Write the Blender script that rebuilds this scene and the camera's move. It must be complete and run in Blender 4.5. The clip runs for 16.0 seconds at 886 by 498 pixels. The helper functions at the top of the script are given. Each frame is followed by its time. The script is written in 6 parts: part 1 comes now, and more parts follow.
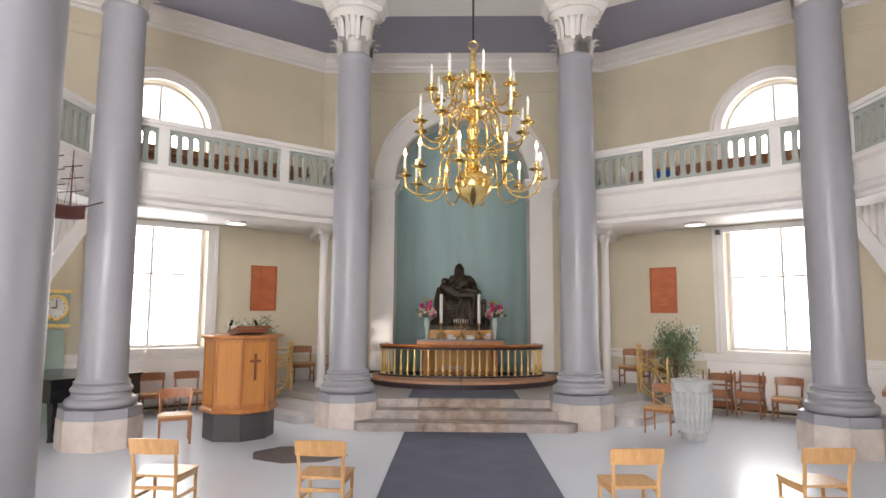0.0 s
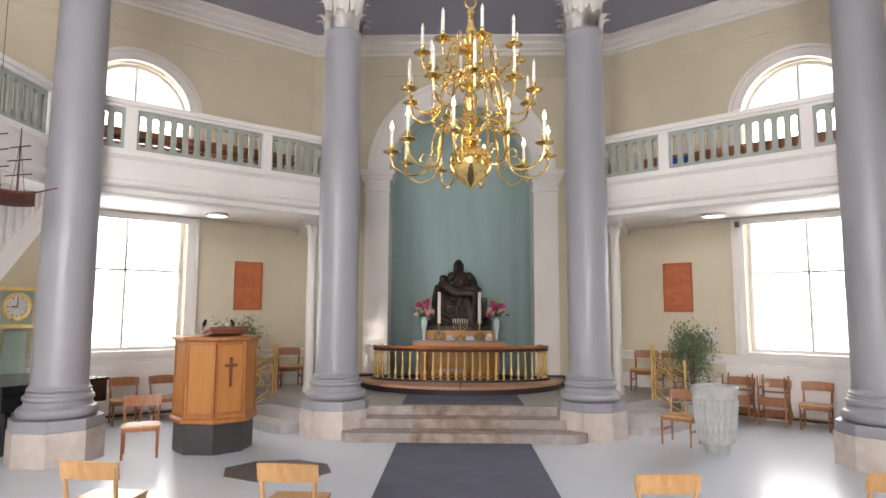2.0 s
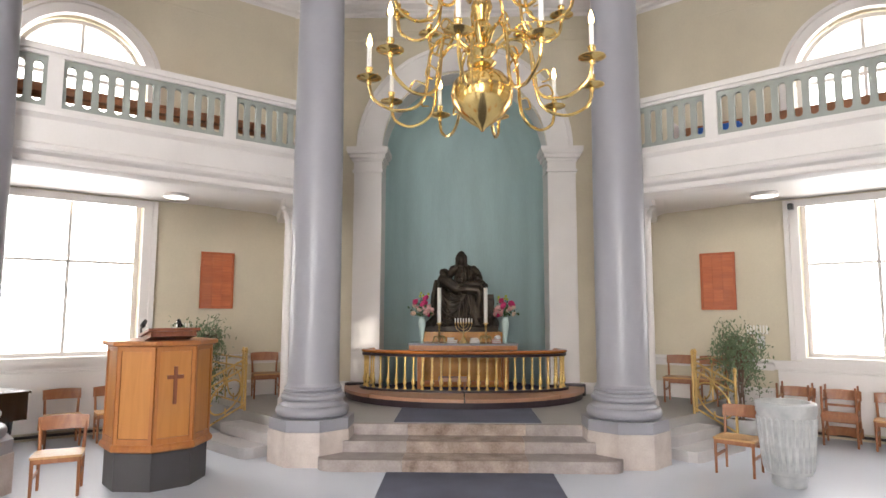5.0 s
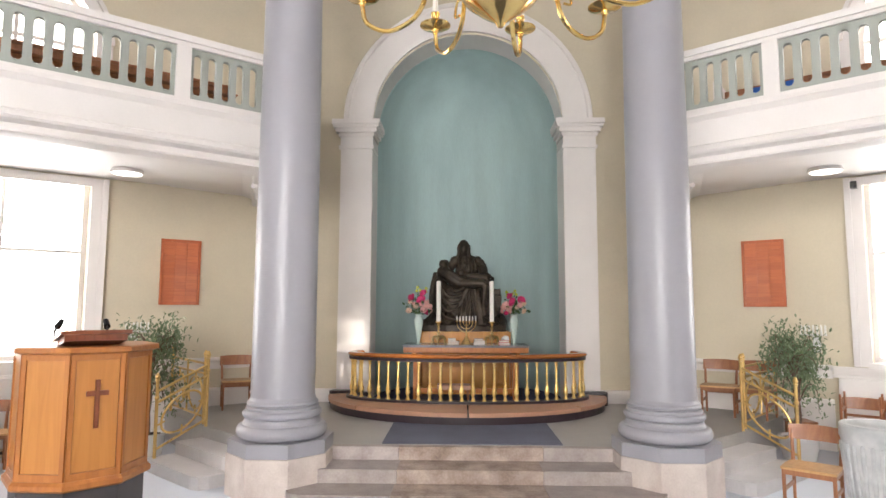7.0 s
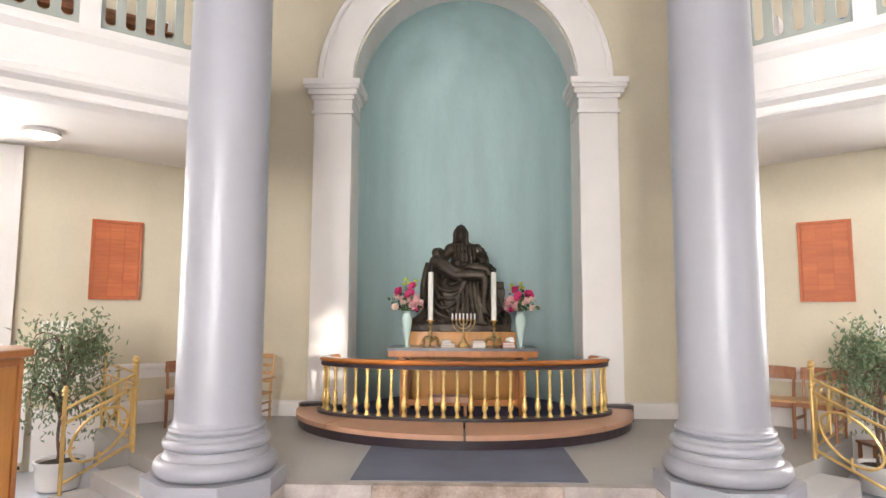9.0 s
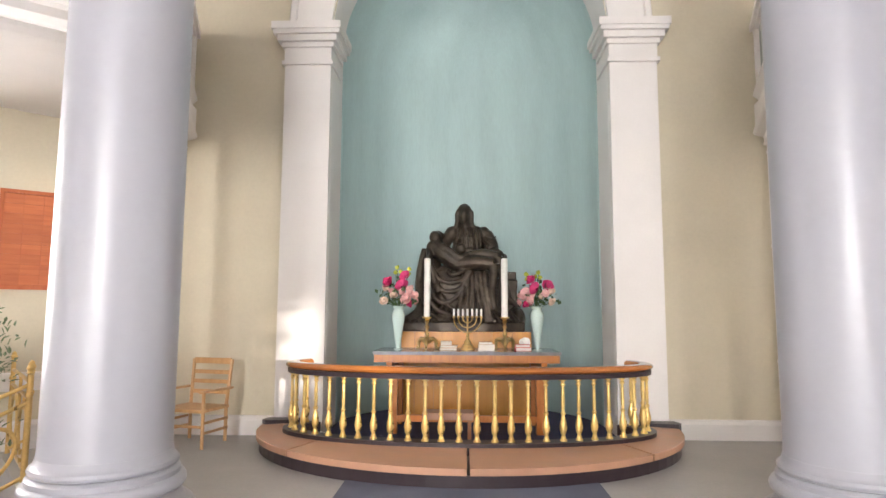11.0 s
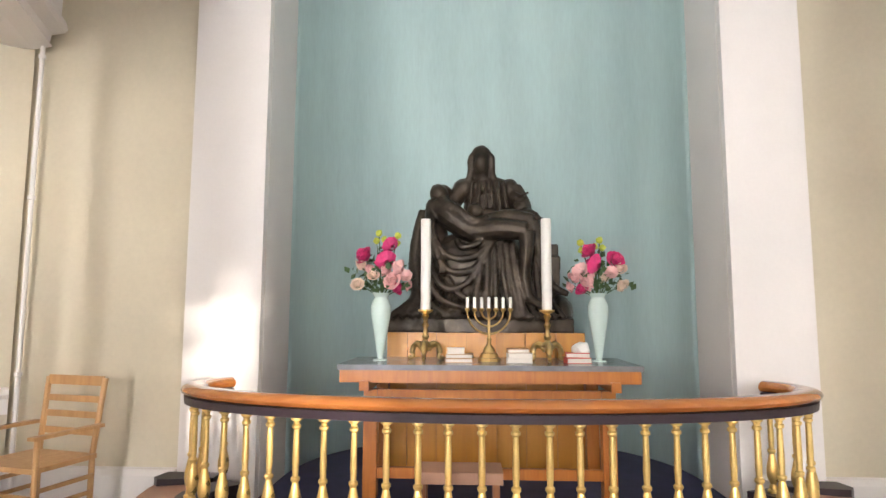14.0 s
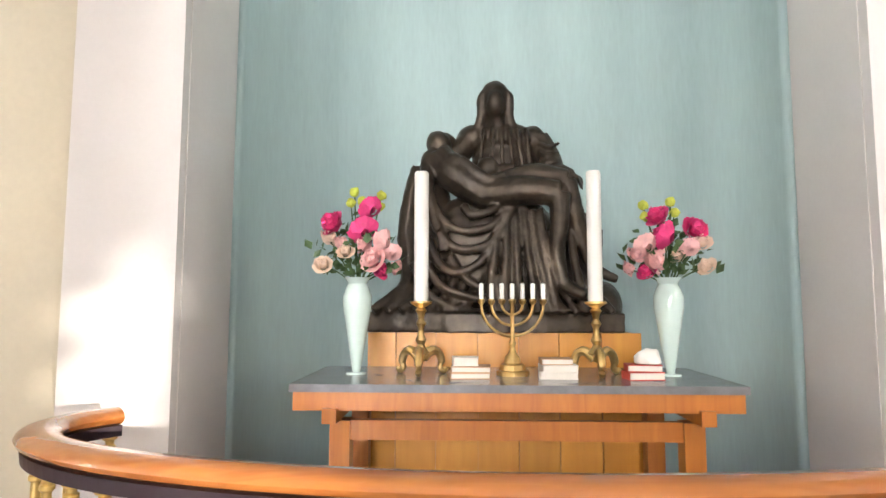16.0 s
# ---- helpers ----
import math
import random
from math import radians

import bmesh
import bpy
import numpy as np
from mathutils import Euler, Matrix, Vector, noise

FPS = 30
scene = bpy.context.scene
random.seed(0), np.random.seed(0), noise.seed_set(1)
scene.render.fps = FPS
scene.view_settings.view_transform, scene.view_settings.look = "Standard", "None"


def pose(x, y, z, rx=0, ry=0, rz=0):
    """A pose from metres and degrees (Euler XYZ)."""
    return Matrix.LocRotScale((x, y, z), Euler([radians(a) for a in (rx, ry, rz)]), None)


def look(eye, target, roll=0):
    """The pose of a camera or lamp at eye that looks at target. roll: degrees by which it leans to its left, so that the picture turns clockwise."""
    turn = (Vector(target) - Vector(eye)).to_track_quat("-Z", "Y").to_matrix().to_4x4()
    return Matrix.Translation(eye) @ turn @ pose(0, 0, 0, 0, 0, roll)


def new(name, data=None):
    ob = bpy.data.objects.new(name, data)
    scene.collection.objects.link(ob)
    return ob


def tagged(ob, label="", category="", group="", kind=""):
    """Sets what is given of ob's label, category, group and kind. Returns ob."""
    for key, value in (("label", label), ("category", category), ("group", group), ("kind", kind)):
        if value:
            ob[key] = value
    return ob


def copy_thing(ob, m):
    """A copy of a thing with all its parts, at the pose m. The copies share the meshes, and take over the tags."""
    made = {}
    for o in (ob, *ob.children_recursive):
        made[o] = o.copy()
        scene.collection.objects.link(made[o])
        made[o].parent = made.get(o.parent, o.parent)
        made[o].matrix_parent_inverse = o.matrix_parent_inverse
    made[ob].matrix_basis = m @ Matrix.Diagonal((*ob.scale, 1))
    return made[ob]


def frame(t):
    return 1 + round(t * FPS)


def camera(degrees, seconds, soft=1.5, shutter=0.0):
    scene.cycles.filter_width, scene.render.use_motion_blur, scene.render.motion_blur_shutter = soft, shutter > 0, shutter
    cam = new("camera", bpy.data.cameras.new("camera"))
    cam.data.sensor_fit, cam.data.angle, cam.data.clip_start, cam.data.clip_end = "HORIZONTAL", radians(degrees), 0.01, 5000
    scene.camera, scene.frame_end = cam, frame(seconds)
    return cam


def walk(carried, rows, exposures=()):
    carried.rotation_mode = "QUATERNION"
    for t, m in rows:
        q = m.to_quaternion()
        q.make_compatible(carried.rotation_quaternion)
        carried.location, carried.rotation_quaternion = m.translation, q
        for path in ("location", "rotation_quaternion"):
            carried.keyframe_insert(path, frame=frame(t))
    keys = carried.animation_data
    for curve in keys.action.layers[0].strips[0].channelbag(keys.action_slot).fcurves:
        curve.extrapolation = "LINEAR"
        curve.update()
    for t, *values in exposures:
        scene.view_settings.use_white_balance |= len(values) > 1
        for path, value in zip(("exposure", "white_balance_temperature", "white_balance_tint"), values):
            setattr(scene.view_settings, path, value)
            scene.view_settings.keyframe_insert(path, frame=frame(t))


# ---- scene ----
cam = camera(72.23, 16.0)
PATH = [
    (0, (-0.194, -0.743, 2.060), (-0.233, 1.246, 2.267), 0.32),
    (0.5, (-0.161, -0.474, 2.055), (-0.201, 1.515, 2.262), 0.33),
    (1, (-0.135, -0.238, 2.052), (-0.178, 1.750, 2.259), 0.31),
    (1.5, (-0.126, 0.006, 2.048), (-0.170, 1.995, 2.254), 0.27),
    (2, (-0.122, 0.238, 2.041), (-0.167, 2.227, 2.248), 0.25),
    (2.5, (-0.114, 0.504, 2.034), (-0.160, 2.493, 2.241), 0.26),
    (3, (-0.113, 0.767, 2.026), (-0.160, 2.755, 2.234), 0.23),
    (3.5, (-0.124, 1.070, 2.014), (-0.170, 3.058, 2.223), 0.24),
    (4, (-0.133, 1.409, 2.003), (-0.179, 3.397, 2.213), 0.20),
    (6.5, (-0.179, 3.274, 2.001), (-0.231, 5.263, 2.202), 0.18),
    (7, (-0.166, 3.698, 2.021), (-0.219, 5.688, 2.217), 0.20),
    (7.5, (-0.151, 4.109, 2.034), (-0.204, 6.099, 2.225), 0.21),
    (8, (-0.131, 4.553, 2.030), (-0.183, 6.543, 2.219), 0.22),
    (8.5, (-0.113, 4.972, 2.006), (-0.166, 6.962, 2.197), 0.21),
    (9, (-0.099, 5.424, 1.971), (-0.153, 7.414, 2.165), 0.20),
    (11.5, (-0.071, 7.580, 1.821), (-0.147, 9.567, 2.034), 0.26),
    (12, (-0.085, 8.084, 1.799), (-0.166, 10.071, 2.015), 0.29),
    (12.5, (-0.102, 8.545, 1.782), (-0.190, 10.532, 1.998), 0.29),
    (13, (-0.127, 9.017, 1.765), (-0.218, 11.003, 1.984), 0.28),
    (13.5, (-0.153, 9.448, 1.759), (-0.246, 11.434, 1.978), 0.24),
    (14, (-0.179, 9.804, 1.761), (-0.269, 11.790, 1.974), 0.17),
    (14.5, (-0.209, 10.159, 1.772), (-0.294, 12.146, 1.977), 0.10),
    (15, (-0.240, 10.536, 1.780), (-0.320, 12.525, 1.976), 0.04),
    (15.5, (-0.270, 10.884, 1.785), (-0.343, 12.874, 1.971), 0.04),
    (16, (-0.302, 11.255, 1.788), (-0.368, 13.246, 1.964), 0.12),
]
walk(cam, [(t, look(eye, target, roll)) for t, eye, target, roll in PATH],
     [(0.0, -0.48), (4.0, -0.46), (7.0, 0.0), (9.0, 0.32), (12.5, 0.56), (14.0, 0.62), (16.0, 0.88)])

# ---- world and light ----
world = bpy.data.worlds.new("sky_world")
world.use_nodes = True
scene.world = world
wn = world.node_tree
sky = wn.nodes.new("ShaderNodeTexSky")
sky.sky_type = "NISHITA"
sky.sun_disc = False
SUN_TRAVEL = Vector((-1.0, 1.1, -0.13)).normalized()
sky.sun_elevation = math.asin(-SUN_TRAVEL.z)
sky.sun_rotation = math.atan2(-SUN_TRAVEL.x, -SUN_TRAVEL.y)
wn.links.new(sky.outputs[0], wn.nodes["Background"].inputs[0])
wn.nodes["Background"].inputs[1].default_value = 0.15
sun = new("sun", bpy.data.lights.new("sun", "SUN"))
sun.data.energy, sun.data.angle, sun.data.color = 5.0, radians(0.5), (1.0, 0.93, 0.83)
sun.matrix_world = look((30, 0, 20), Vector((30, 0, 20)) + SUN_TRAVEL)
WINDOW_POWER = 220.0

# ---- materials ----
def mat(name, colour, rough=0.5, metal=0.0, vary=0.12, scale=3.0, bump=0.1, fine=60.0, second=None, spread=0.0, coat=0.0):
    m = bpy.data.materials.new(name)
    m.use_nodes = True
    nt = m.node_tree
    b = nt.nodes["Principled BSDF"]
    tc = nt.nodes.new("ShaderNodeTexCoord")
    n1 = nt.nodes.new("ShaderNodeTexNoise")
    n1.inputs["Scale"].default_value, n1.inputs["Detail"].default_value = scale, 5
    n2 = nt.nodes.new("ShaderNodeTexNoise")
    n2.inputs["Scale"].default_value, n2.inputs["Detail"].default_value = fine, 4
    nt.links.new(tc.outputs["Object"], n1.inputs["Vector"])
    nt.links.new(tc.outputs["Object"], n2.inputs["Vector"])
    add = nt.nodes.new("ShaderNodeMath")
    add.operation = "MULTIPLY_ADD"
    add.inputs[1].default_value = 0.35
    nt.links.new(n2.outputs[0], add.inputs[0])
    nt.links.new(n1.outputs[0], add.inputs[2])
    r = nt.nodes.new("ShaderNodeValToRGB")
    r.color_ramp.elements[0].position, r.color_ramp.elements[1].position = 0.4, 0.95
    c2 = second or colour
    r.color_ramp.elements[0].color = (*[c * (1 - vary) for c in c2], 1)
    r.color_ramp.elements[1].color = (*[min(1, c * (1 + vary * 0.6)) for c in colour], 1)
    nt.links.new(add.outputs[0], r.inputs[0])
    src = r.outputs[0]
    if spread:
        oi = nt.nodes.new("ShaderNodeObjectInfo")
        hs = nt.nodes.new("ShaderNodeHueSaturation")
        mr = nt.nodes.new("ShaderNodeMapRange")
        mr.inputs[3].default_value, mr.inputs[4].default_value = 1 - spread, 1 + spread
        nt.links.new(oi.outputs["Random"], mr.inputs[0])
        nt.links.new(mr.outputs[0], hs.inputs["Value"])
        nt.links.new(src, hs.inputs["Color"])
        src = hs.outputs[0]
    nt.links.new(src, b.inputs["Base Color"])
    b.inputs["Roughness"].default_value, b.inputs["Metallic"].default_value = rough, metal
    b.inputs["Coat Weight"].default_value = coat
    rr = nt.nodes.new("ShaderNodeMapRange")
    rr.inputs[3].default_value, rr.inputs[4].default_value = max(0.03, rough - 0.1), min(1, rough + 0.12)
    nt.links.new(n1.outputs[0], rr.inputs[0])
    nt.links.new(rr.outputs[0], b.inputs["Roughness"])
    if bump:
        bp = nt.nodes.new("ShaderNodeBump")
        bp.inputs["Strength"].default_value, bp.inputs["Distance"].default_value = bump, 0.01
        nt.links.new(add.outputs[0], bp.inputs["Height"])
        nt.links.new(bp.outputs[0], b.inputs["Normal"])
    return m


def wood(name, light, dark, rough=0.4, along=2, grain=14.0, spread=0.06, coat=0.15):
    m = bpy.data.materials.new(name)
    m.use_nodes = True
    nt = m.node_tree
    b = nt.nodes["Principled BSDF"]
    tc = nt.nodes.new("ShaderNodeTexCoord")
    mp = nt.nodes.new("ShaderNodeMapping")
    s = [grain, grain, grain]
    s[along] = grain * 0.09
    mp.inputs["Scale"].default_value = s
    n = nt.nodes.new("ShaderNodeTexNoise")
    n.inputs["Scale"].default_value, n.inputs["Detail"].default_value, n.inputs["Distortion"].default_value = 1.6, 7, 0.8
    nt.links.new(tc.outputs["Object"], mp.inputs[0])
    nt.links.new(mp.outputs[0], n.inputs["Vector"])
    r = nt.nodes.new("ShaderNodeValToRGB")
    r.color_ramp.elements[0].position, r.color_ramp.elements[1].position = 0.3, 0.72
    r.color_ramp.elements[0].color, r.color_ramp.elements[1].color = (*dark, 1), (*light, 1)
    nt.links.new(n.outputs[0], r.inputs[0])
    oi = nt.nodes.new("ShaderNodeObjectInfo")
    hs = nt.nodes.new("ShaderNodeHueSaturation")
    mr = nt.nodes.new("ShaderNodeMapRange")
    mr.inputs[3].default_value, mr.inputs[4].default_value = 1 - spread, 1 + spread
    nt.links.new(oi.outputs["Random"], mr.inputs[0])
    nt.links.new(mr.outputs[0], hs.inputs["Value"])
    nt.links.new(r.outputs[0], hs.inputs["Color"])
    nt.links.new(hs.outputs[0], b.inputs["Base Color"])
    b.inputs["Roughness"].default_value, b.inputs["Coat Weight"].default_value = rough, coat
    bp = nt.nodes.new("ShaderNodeBump")
    bp.inputs["Strength"].default_value, bp.inputs["Distance"].default_value = 0.12, 0.004
    nt.links.new(n.outputs[0], bp.inputs["Height"])
    nt.links.new(bp.outputs[0], b.inputs["Normal"])
    return m


def glow(name, colour, strength):
    m = bpy.data.materials.new(name)
    m.use_nodes = True
    b = m.node_tree.nodes["Principled BSDF"]
    b.inputs["Base Color"].default_value = (*colour, 1)
    b.inputs["Emission Color"].default_value = (*colour, 1)
    b.inputs["Emission Strength"].default_value = strength
    return m


M_WALL = mat("cream_plaster", (0.63, 0.562, 0.43), 0.75, vary=0.1, scale=0.9, bump=0.12, fine=30)
M_TEAL = mat("teal_plaster", (0.475, 0.612, 0.605), 0.7, vary=0.14, scale=0.8, bump=0.15, fine=22, second=(0.44, 0.575, 0.575))
for node in [q for q in M_TEAL.node_tree.nodes if q.type == "TEX_NOISE"]:
    stretch = M_TEAL.node_tree.nodes.new("ShaderNodeMapping")
    stretch.inputs["Scale"].default_value = (2.2, 2.2, 0.35)
    link = node.inputs["Vector"].links[0]
    M_TEAL.node_tree.links.new(link.from_socket, stretch.inputs[0])
    M_TEAL.node_tree.links.new(stretch.outputs[0], node.inputs["Vector"])
M_WHITE = mat("white_paint", (0.78, 0.74, 0.715), 0.45, vary=0.06, scale=1.5, bump=0.06, fine=40)
M_CEIL = mat("white_ceiling", (0.86, 0.84, 0.80), 0.7, vary=0.04, scale=1, bump=0.05)
M_LAV = mat("lavender_ceiling", (0.36, 0.36, 0.46), 0.7, vary=0.05, scale=1, bump=0.05)
M_GREY = mat("grey_gloss_paint", (0.30, 0.295, 0.325), 0.33, vary=0.06, scale=1.3, bump=0.07, fine=18)
M_SAGE = mat("sage_paint", (0.335, 0.355, 0.32), 0.5, vary=0.08, scale=3, bump=0.05)
M_STONE = mat("pale_plinth_stone", (0.55, 0.49, 0.45), 0.6, vary=0.2, scale=4, bump=0.25, fine=45, second=(0.52, 0.43, 0.39), spread=0.05)
M_STEP = mat("worn_step_stone", (0.44, 0.36, 0.31), 0.55, vary=0.4, scale=4.5, bump=0.35, fine=38, second=(0.25, 0.16, 0.12), spread=0.1)
M_STEPSIDE = mat("grey_red_step_stone", (0.43, 0.38, 0.36), 0.5, vary=0.28, scale=3.0, bump=0.25, fine=40, second=(0.33, 0.27, 0.25), spread=0.08)
M_DARKBASE = mat("charcoal_paint", (0.06, 0.054, 0.058), 0.45, vary=0.15, scale=3, bump=0.04)
M_PAVE = mat("grey_platform_stone", (0.36, 0.345, 0.33), 0.4, vary=0.2, scale=1.6, bump=0.12, fine=40)
M_STEPGREY = mat("pale_grey_step_stone", (0.50, 0.48, 0.48), 0.5, vary=0.14, scale=2.5, bump=0.15, fine=40)
M_FLOOR = mat("pale_grey_polished_floor", (0.625, 0.665, 0.74), 0.27, vary=0.03, scale=0.6, bump=0.03, fine=14)
M_CARPET = mat("slate_blue_carpet", (0.115, 0.12, 0.165), 0.9, vary=0.22, scale=2.2, bump=0.3, fine=160)
M_MARK = mat("dark_floor_slab", (0.13, 0.115, 0.12), 0.4, vary=0.2, scale=4, bump=0.05)
M_BENCH = mat("dark_aubergine_paint", (0.035, 0.022, 0.028), 0.35, vary=0.2, scale=3, bump=0.05)
M_LEATHER = mat("tan_leather", (0.47, 0.255, 0.165), 0.42, vary=0.14, scale=5, bump=0.25, fine=120, spread=0.05)
M_BRASS = mat("polished_brass", (0.86, 0.62, 0.24), 0.14, 1.0, vary=0.15, scale=5, bump=0.03)
M_OLDBRASS = mat("aged_brass", (0.72, 0.50, 0.20), 0.3, 1.0, vary=0.25, scale=6, bump=0.05)
M_GOLDPAINT = mat("gold_paint", (0.86, 0.62, 0.23), 0.3, 0.7, vary=0.25, scale=9, bump=0.1)
M_BRONZE = mat("dark_bronze", (0.075, 0.055, 0.038), 0.36, 0.55, vary=0.35, scale=5, bump=0.3, fine=30, second=(0.035, 0.028, 0.022))
M_CANDLE = mat("white_wax", (0.85, 0.83, 0.78), 0.45, vary=0.03, bump=0.0)
M_FLAME = glow("candle_bulb_glow", (1.0, 0.62, 0.24), 22.0)
M_BULB = mat("clear_candle_bulb", (0.82, 0.80, 0.74), 0.12, vary=0.05, bump=0)
M_LAMP = glow("round_lamp_glow", (1.0, 0.96, 0.88), 3.0)
M_BLACK = mat("black_lacquer", (0.012, 0.012, 0.014), 0.15, vary=0.1, bump=0.02)
M_SLATE = mat("grey_marble_top", (0.20, 0.195, 0.205), 0.18, vary=0.3, scale=9, bump=0.03, fine=50)
M_FONT = mat("veined_grey_marble", (0.52, 0.52, 0.51), 0.4, vary=0.18, scale=5.0, bump=0.15, fine=14, second=(0.42, 0.43, 0.44))
M_CHAIR = wood("beech_chair_wood", (0.58, 0.34, 0.15), (0.46, 0.245, 0.095), 0.4)
M_CHAIRD = wood("teak_chair_wood", (0.36, 0.145, 0.055), (0.24, 0.085, 0.032), 0.4)
M_PULPIT = wood("honey_oak_panel", (0.58, 0.25, 0.06), (0.47, 0.185, 0.038), 0.38, grain=8)
M_PULPITF = wood("oak_frame", (0.47, 0.18, 0.042), (0.36, 0.12, 0.028), 0.38, grain=8)
M_RED = wood("mahogany_wood", (0.25, 0.075, 0.03), (0.16, 0.04, 0.017), 0.35)
M_ALTAR = wood("cherry_altar_wood", (0.52, 0.185, 0.03), (0.41, 0.125, 0.02), 0.33)
M_PLANK = wood("orange_oak_plank", (0.64, 0.29, 0.035), (0.53, 0.21, 0.022), 0.35, grain=6, spread=0.1)
M_RAIL = wood("amber_handrail_wood", (0.46, 0.17, 0.04), (0.36, 0.11, 0.025), 0.2, along=0, coat=0.5)
M_BOARD = wood("reddish_board_wood", (0.48, 0.13, 0.04), (0.39, 0.09, 0.028), 0.5)
M_BOARDL = wood("reddish_board_slat", (0.52, 0.15, 0.05), (0.42, 0.105, 0.035), 0.5, along=0, spread=0.1)
M_LEAF = mat("ficus_leaf", (0.17, 0.23, 0.12), 0.35, vary=0.4, scale=14, bump=0)
M_BARK = mat("ficus_bark", (0.16, 0.10, 0.07), 0.8, vary=0.3, scale=12, bump=0.4)
M_POT = mat("white_glazed_pot", (0.75, 0.74, 0.73), 0.2, vary=0.05, bump=0)
M_SOIL = mat("potting_soil", (0.05, 0.035, 0.025), 0.9, vary=0.4, scale=20, bump=0.5)
M_VASE = mat("milk_green_glass", (0.62, 0.76, 0.71), 0.12, vary=0.06, bump=0, coat=0.5)
M_MINT = mat("mint_clock_paint", (0.32, 0.41, 0.36), 0.45, vary=0.08, bump=0.05)
M_DIAL = mat("clock_dial_enamel", (0.78, 0.77, 0.73), 0.25, vary=0.03, bump=0)
M_PAPER = mat("book_paper", (0.74, 0.68, 0.60), 0.7, vary=0.1, bump=0.1)
M_BOOKR = mat("red_book_cloth", (0.55, 0.06, 0.04), 0.6, vary=0.1, bump=0.1)
M_BOOKT = mat("tan_book_cloth", (0.50, 0.30, 0.16), 0.6, vary=0.1, bump=0.1)
M_NAVY = mat("dark_blue_carpet", (0.05, 0.05, 0.11), 0.9, vary=0.3, scale=8, bump=0.3, fine=120)
M_PIPE = mat("organ_pipe_tin", (0.62, 0.62, 0.62), 0.25, 0.9, vary=0.08, bump=0)
M_BLUE = mat("blue_cloth", (0.03, 0.13, 0.50), 0.8, vary=0.1, bump=0.1)
M_HOTPINK = mat("deep_pink_petal", (0.72, 0.045, 0.20), 0.6, vary=0.25, scale=20, bump=0)
M_PINK = mat("pale_pink_petal", (0.83, 0.48, 0.46), 0.6, vary=0.15, scale=20, bump=0)
M_PEACH = mat("peach_petal", (0.86, 0.66, 0.52), 0.6, vary=0.12, scale=20, bump=0)
M_LIME = mat("lime_blossom", (0.50, 0.55, 0.07), 0.6, vary=0.25, scale=20, bump=0)
M_STEM = mat("flower_leaf", (0.07, 0.13, 0.045), 0.5, vary=0.4, scale=14, bump=0)
M_WIRE = mat("dark_metal", (0.05, 0.045, 0.04), 0.4, 0.6, vary=0.2, bump=0)
M_GROUND = mat("dull_grass", (0.08, 0.10, 0.05), 0.9, vary=0.3, scale=0.4, bump=0)
M_HULL = mat("ship_hull_red", (0.10, 0.028, 0.022), 0.45, vary=0.2, bump=0.05)


def glass_mat():
    m = bpy.data.materials.new("window_glass")
    m.use_nodes = True
    b = m.node_tree.nodes["Principled BSDF"]
    b.inputs["Transmission Weight"].default_value, b.inputs["Roughness"].default_value, b.inputs["IOR"].default_value = 1.0, 0.0, 1.2
    return m


M_GLASS = glass_mat()


def calm(m, rough):
    """An even, polished surface: no relief, one roughness."""
    b = m.node_tree.nodes["Principled BSDF"]
    for key in ("Roughness", "Normal"):
        for l in list(b.inputs[key].links):
            m.node_tree.links.remove(l)
    b.inputs["Roughness"].default_value = rough


calm(M_FLOOR, 0.24)

# ---- building helpers ----
def finish(bm, smooth=False, bevel=0.0):
    if bevel:
        bmesh.ops.bevel(bm, geom=[e for e in bm.edges if len(e.link_faces) == 2 and e.calc_face_angle(0) > 0.6], offset=bevel, segments=2, affect="EDGES", clamp_overlap=True)
    bmesh.ops.recalc_face_normals(bm, faces=bm.faces)
    me = bpy.data.meshes.new("mesh")
    bm.to_mesh(me)
    bm.free()
    if smooth:
        me.shade_smooth()
        me.set_sharp_from_angle(angle=radians(38))
    return me


def part(name, bm, material, parent=None, label="", smooth=False, bevel=0.0, m=None):
    me = bm if isinstance(bm, bpy.types.Mesh) else finish(bm, smooth, bevel)
    if not me.materials:
        me.materials.append(material)
    ob = new(name, me)
    if m is not None:
        ob.matrix_basis = m
    if parent is not None:
        ob.parent = parent
    if label:
        tagged(ob, label)
    return ob


def thing(name, m, label, category, group="", kind=""):
    ob = new(name)
    ob.empty_display_size = 0.1
    ob.matrix_basis = m
    return tagged(ob, label, category, group, kind)


def solid(name, bm, material, label, category, group="", kind="", smooth=False, bevel=0.0, m=None):
    return tagged(part(name, bm, material, None, "", smooth, bevel, m), label, category, group, kind)


def box(bm, x0, y0, z0, x1, y1, z1, m=None):
    vs = [bm.verts.new(Vector(p) if m is None else m @ Vector(p)) for p in
          ((x0, y0, z0), (x1, y0, z0), (x1, y1, z0), (x0, y1, z0), (x0, y0, z1), (x1, y0, z1), (x1, y1, z1), (x0, y1, z1))]
    for f in ((3, 2, 1, 0), (4, 5, 6, 7), (0, 1, 5, 4), (1, 2, 6, 5), (2, 3, 7, 6), (3, 0, 4, 7)):
        bm.faces.new([vs[i] for i in f])
    return bm


def boxes(*rows, m=None):
    bm = bmesh.new()
    for r in rows:
        box(bm, *r, m=m)
    return bm


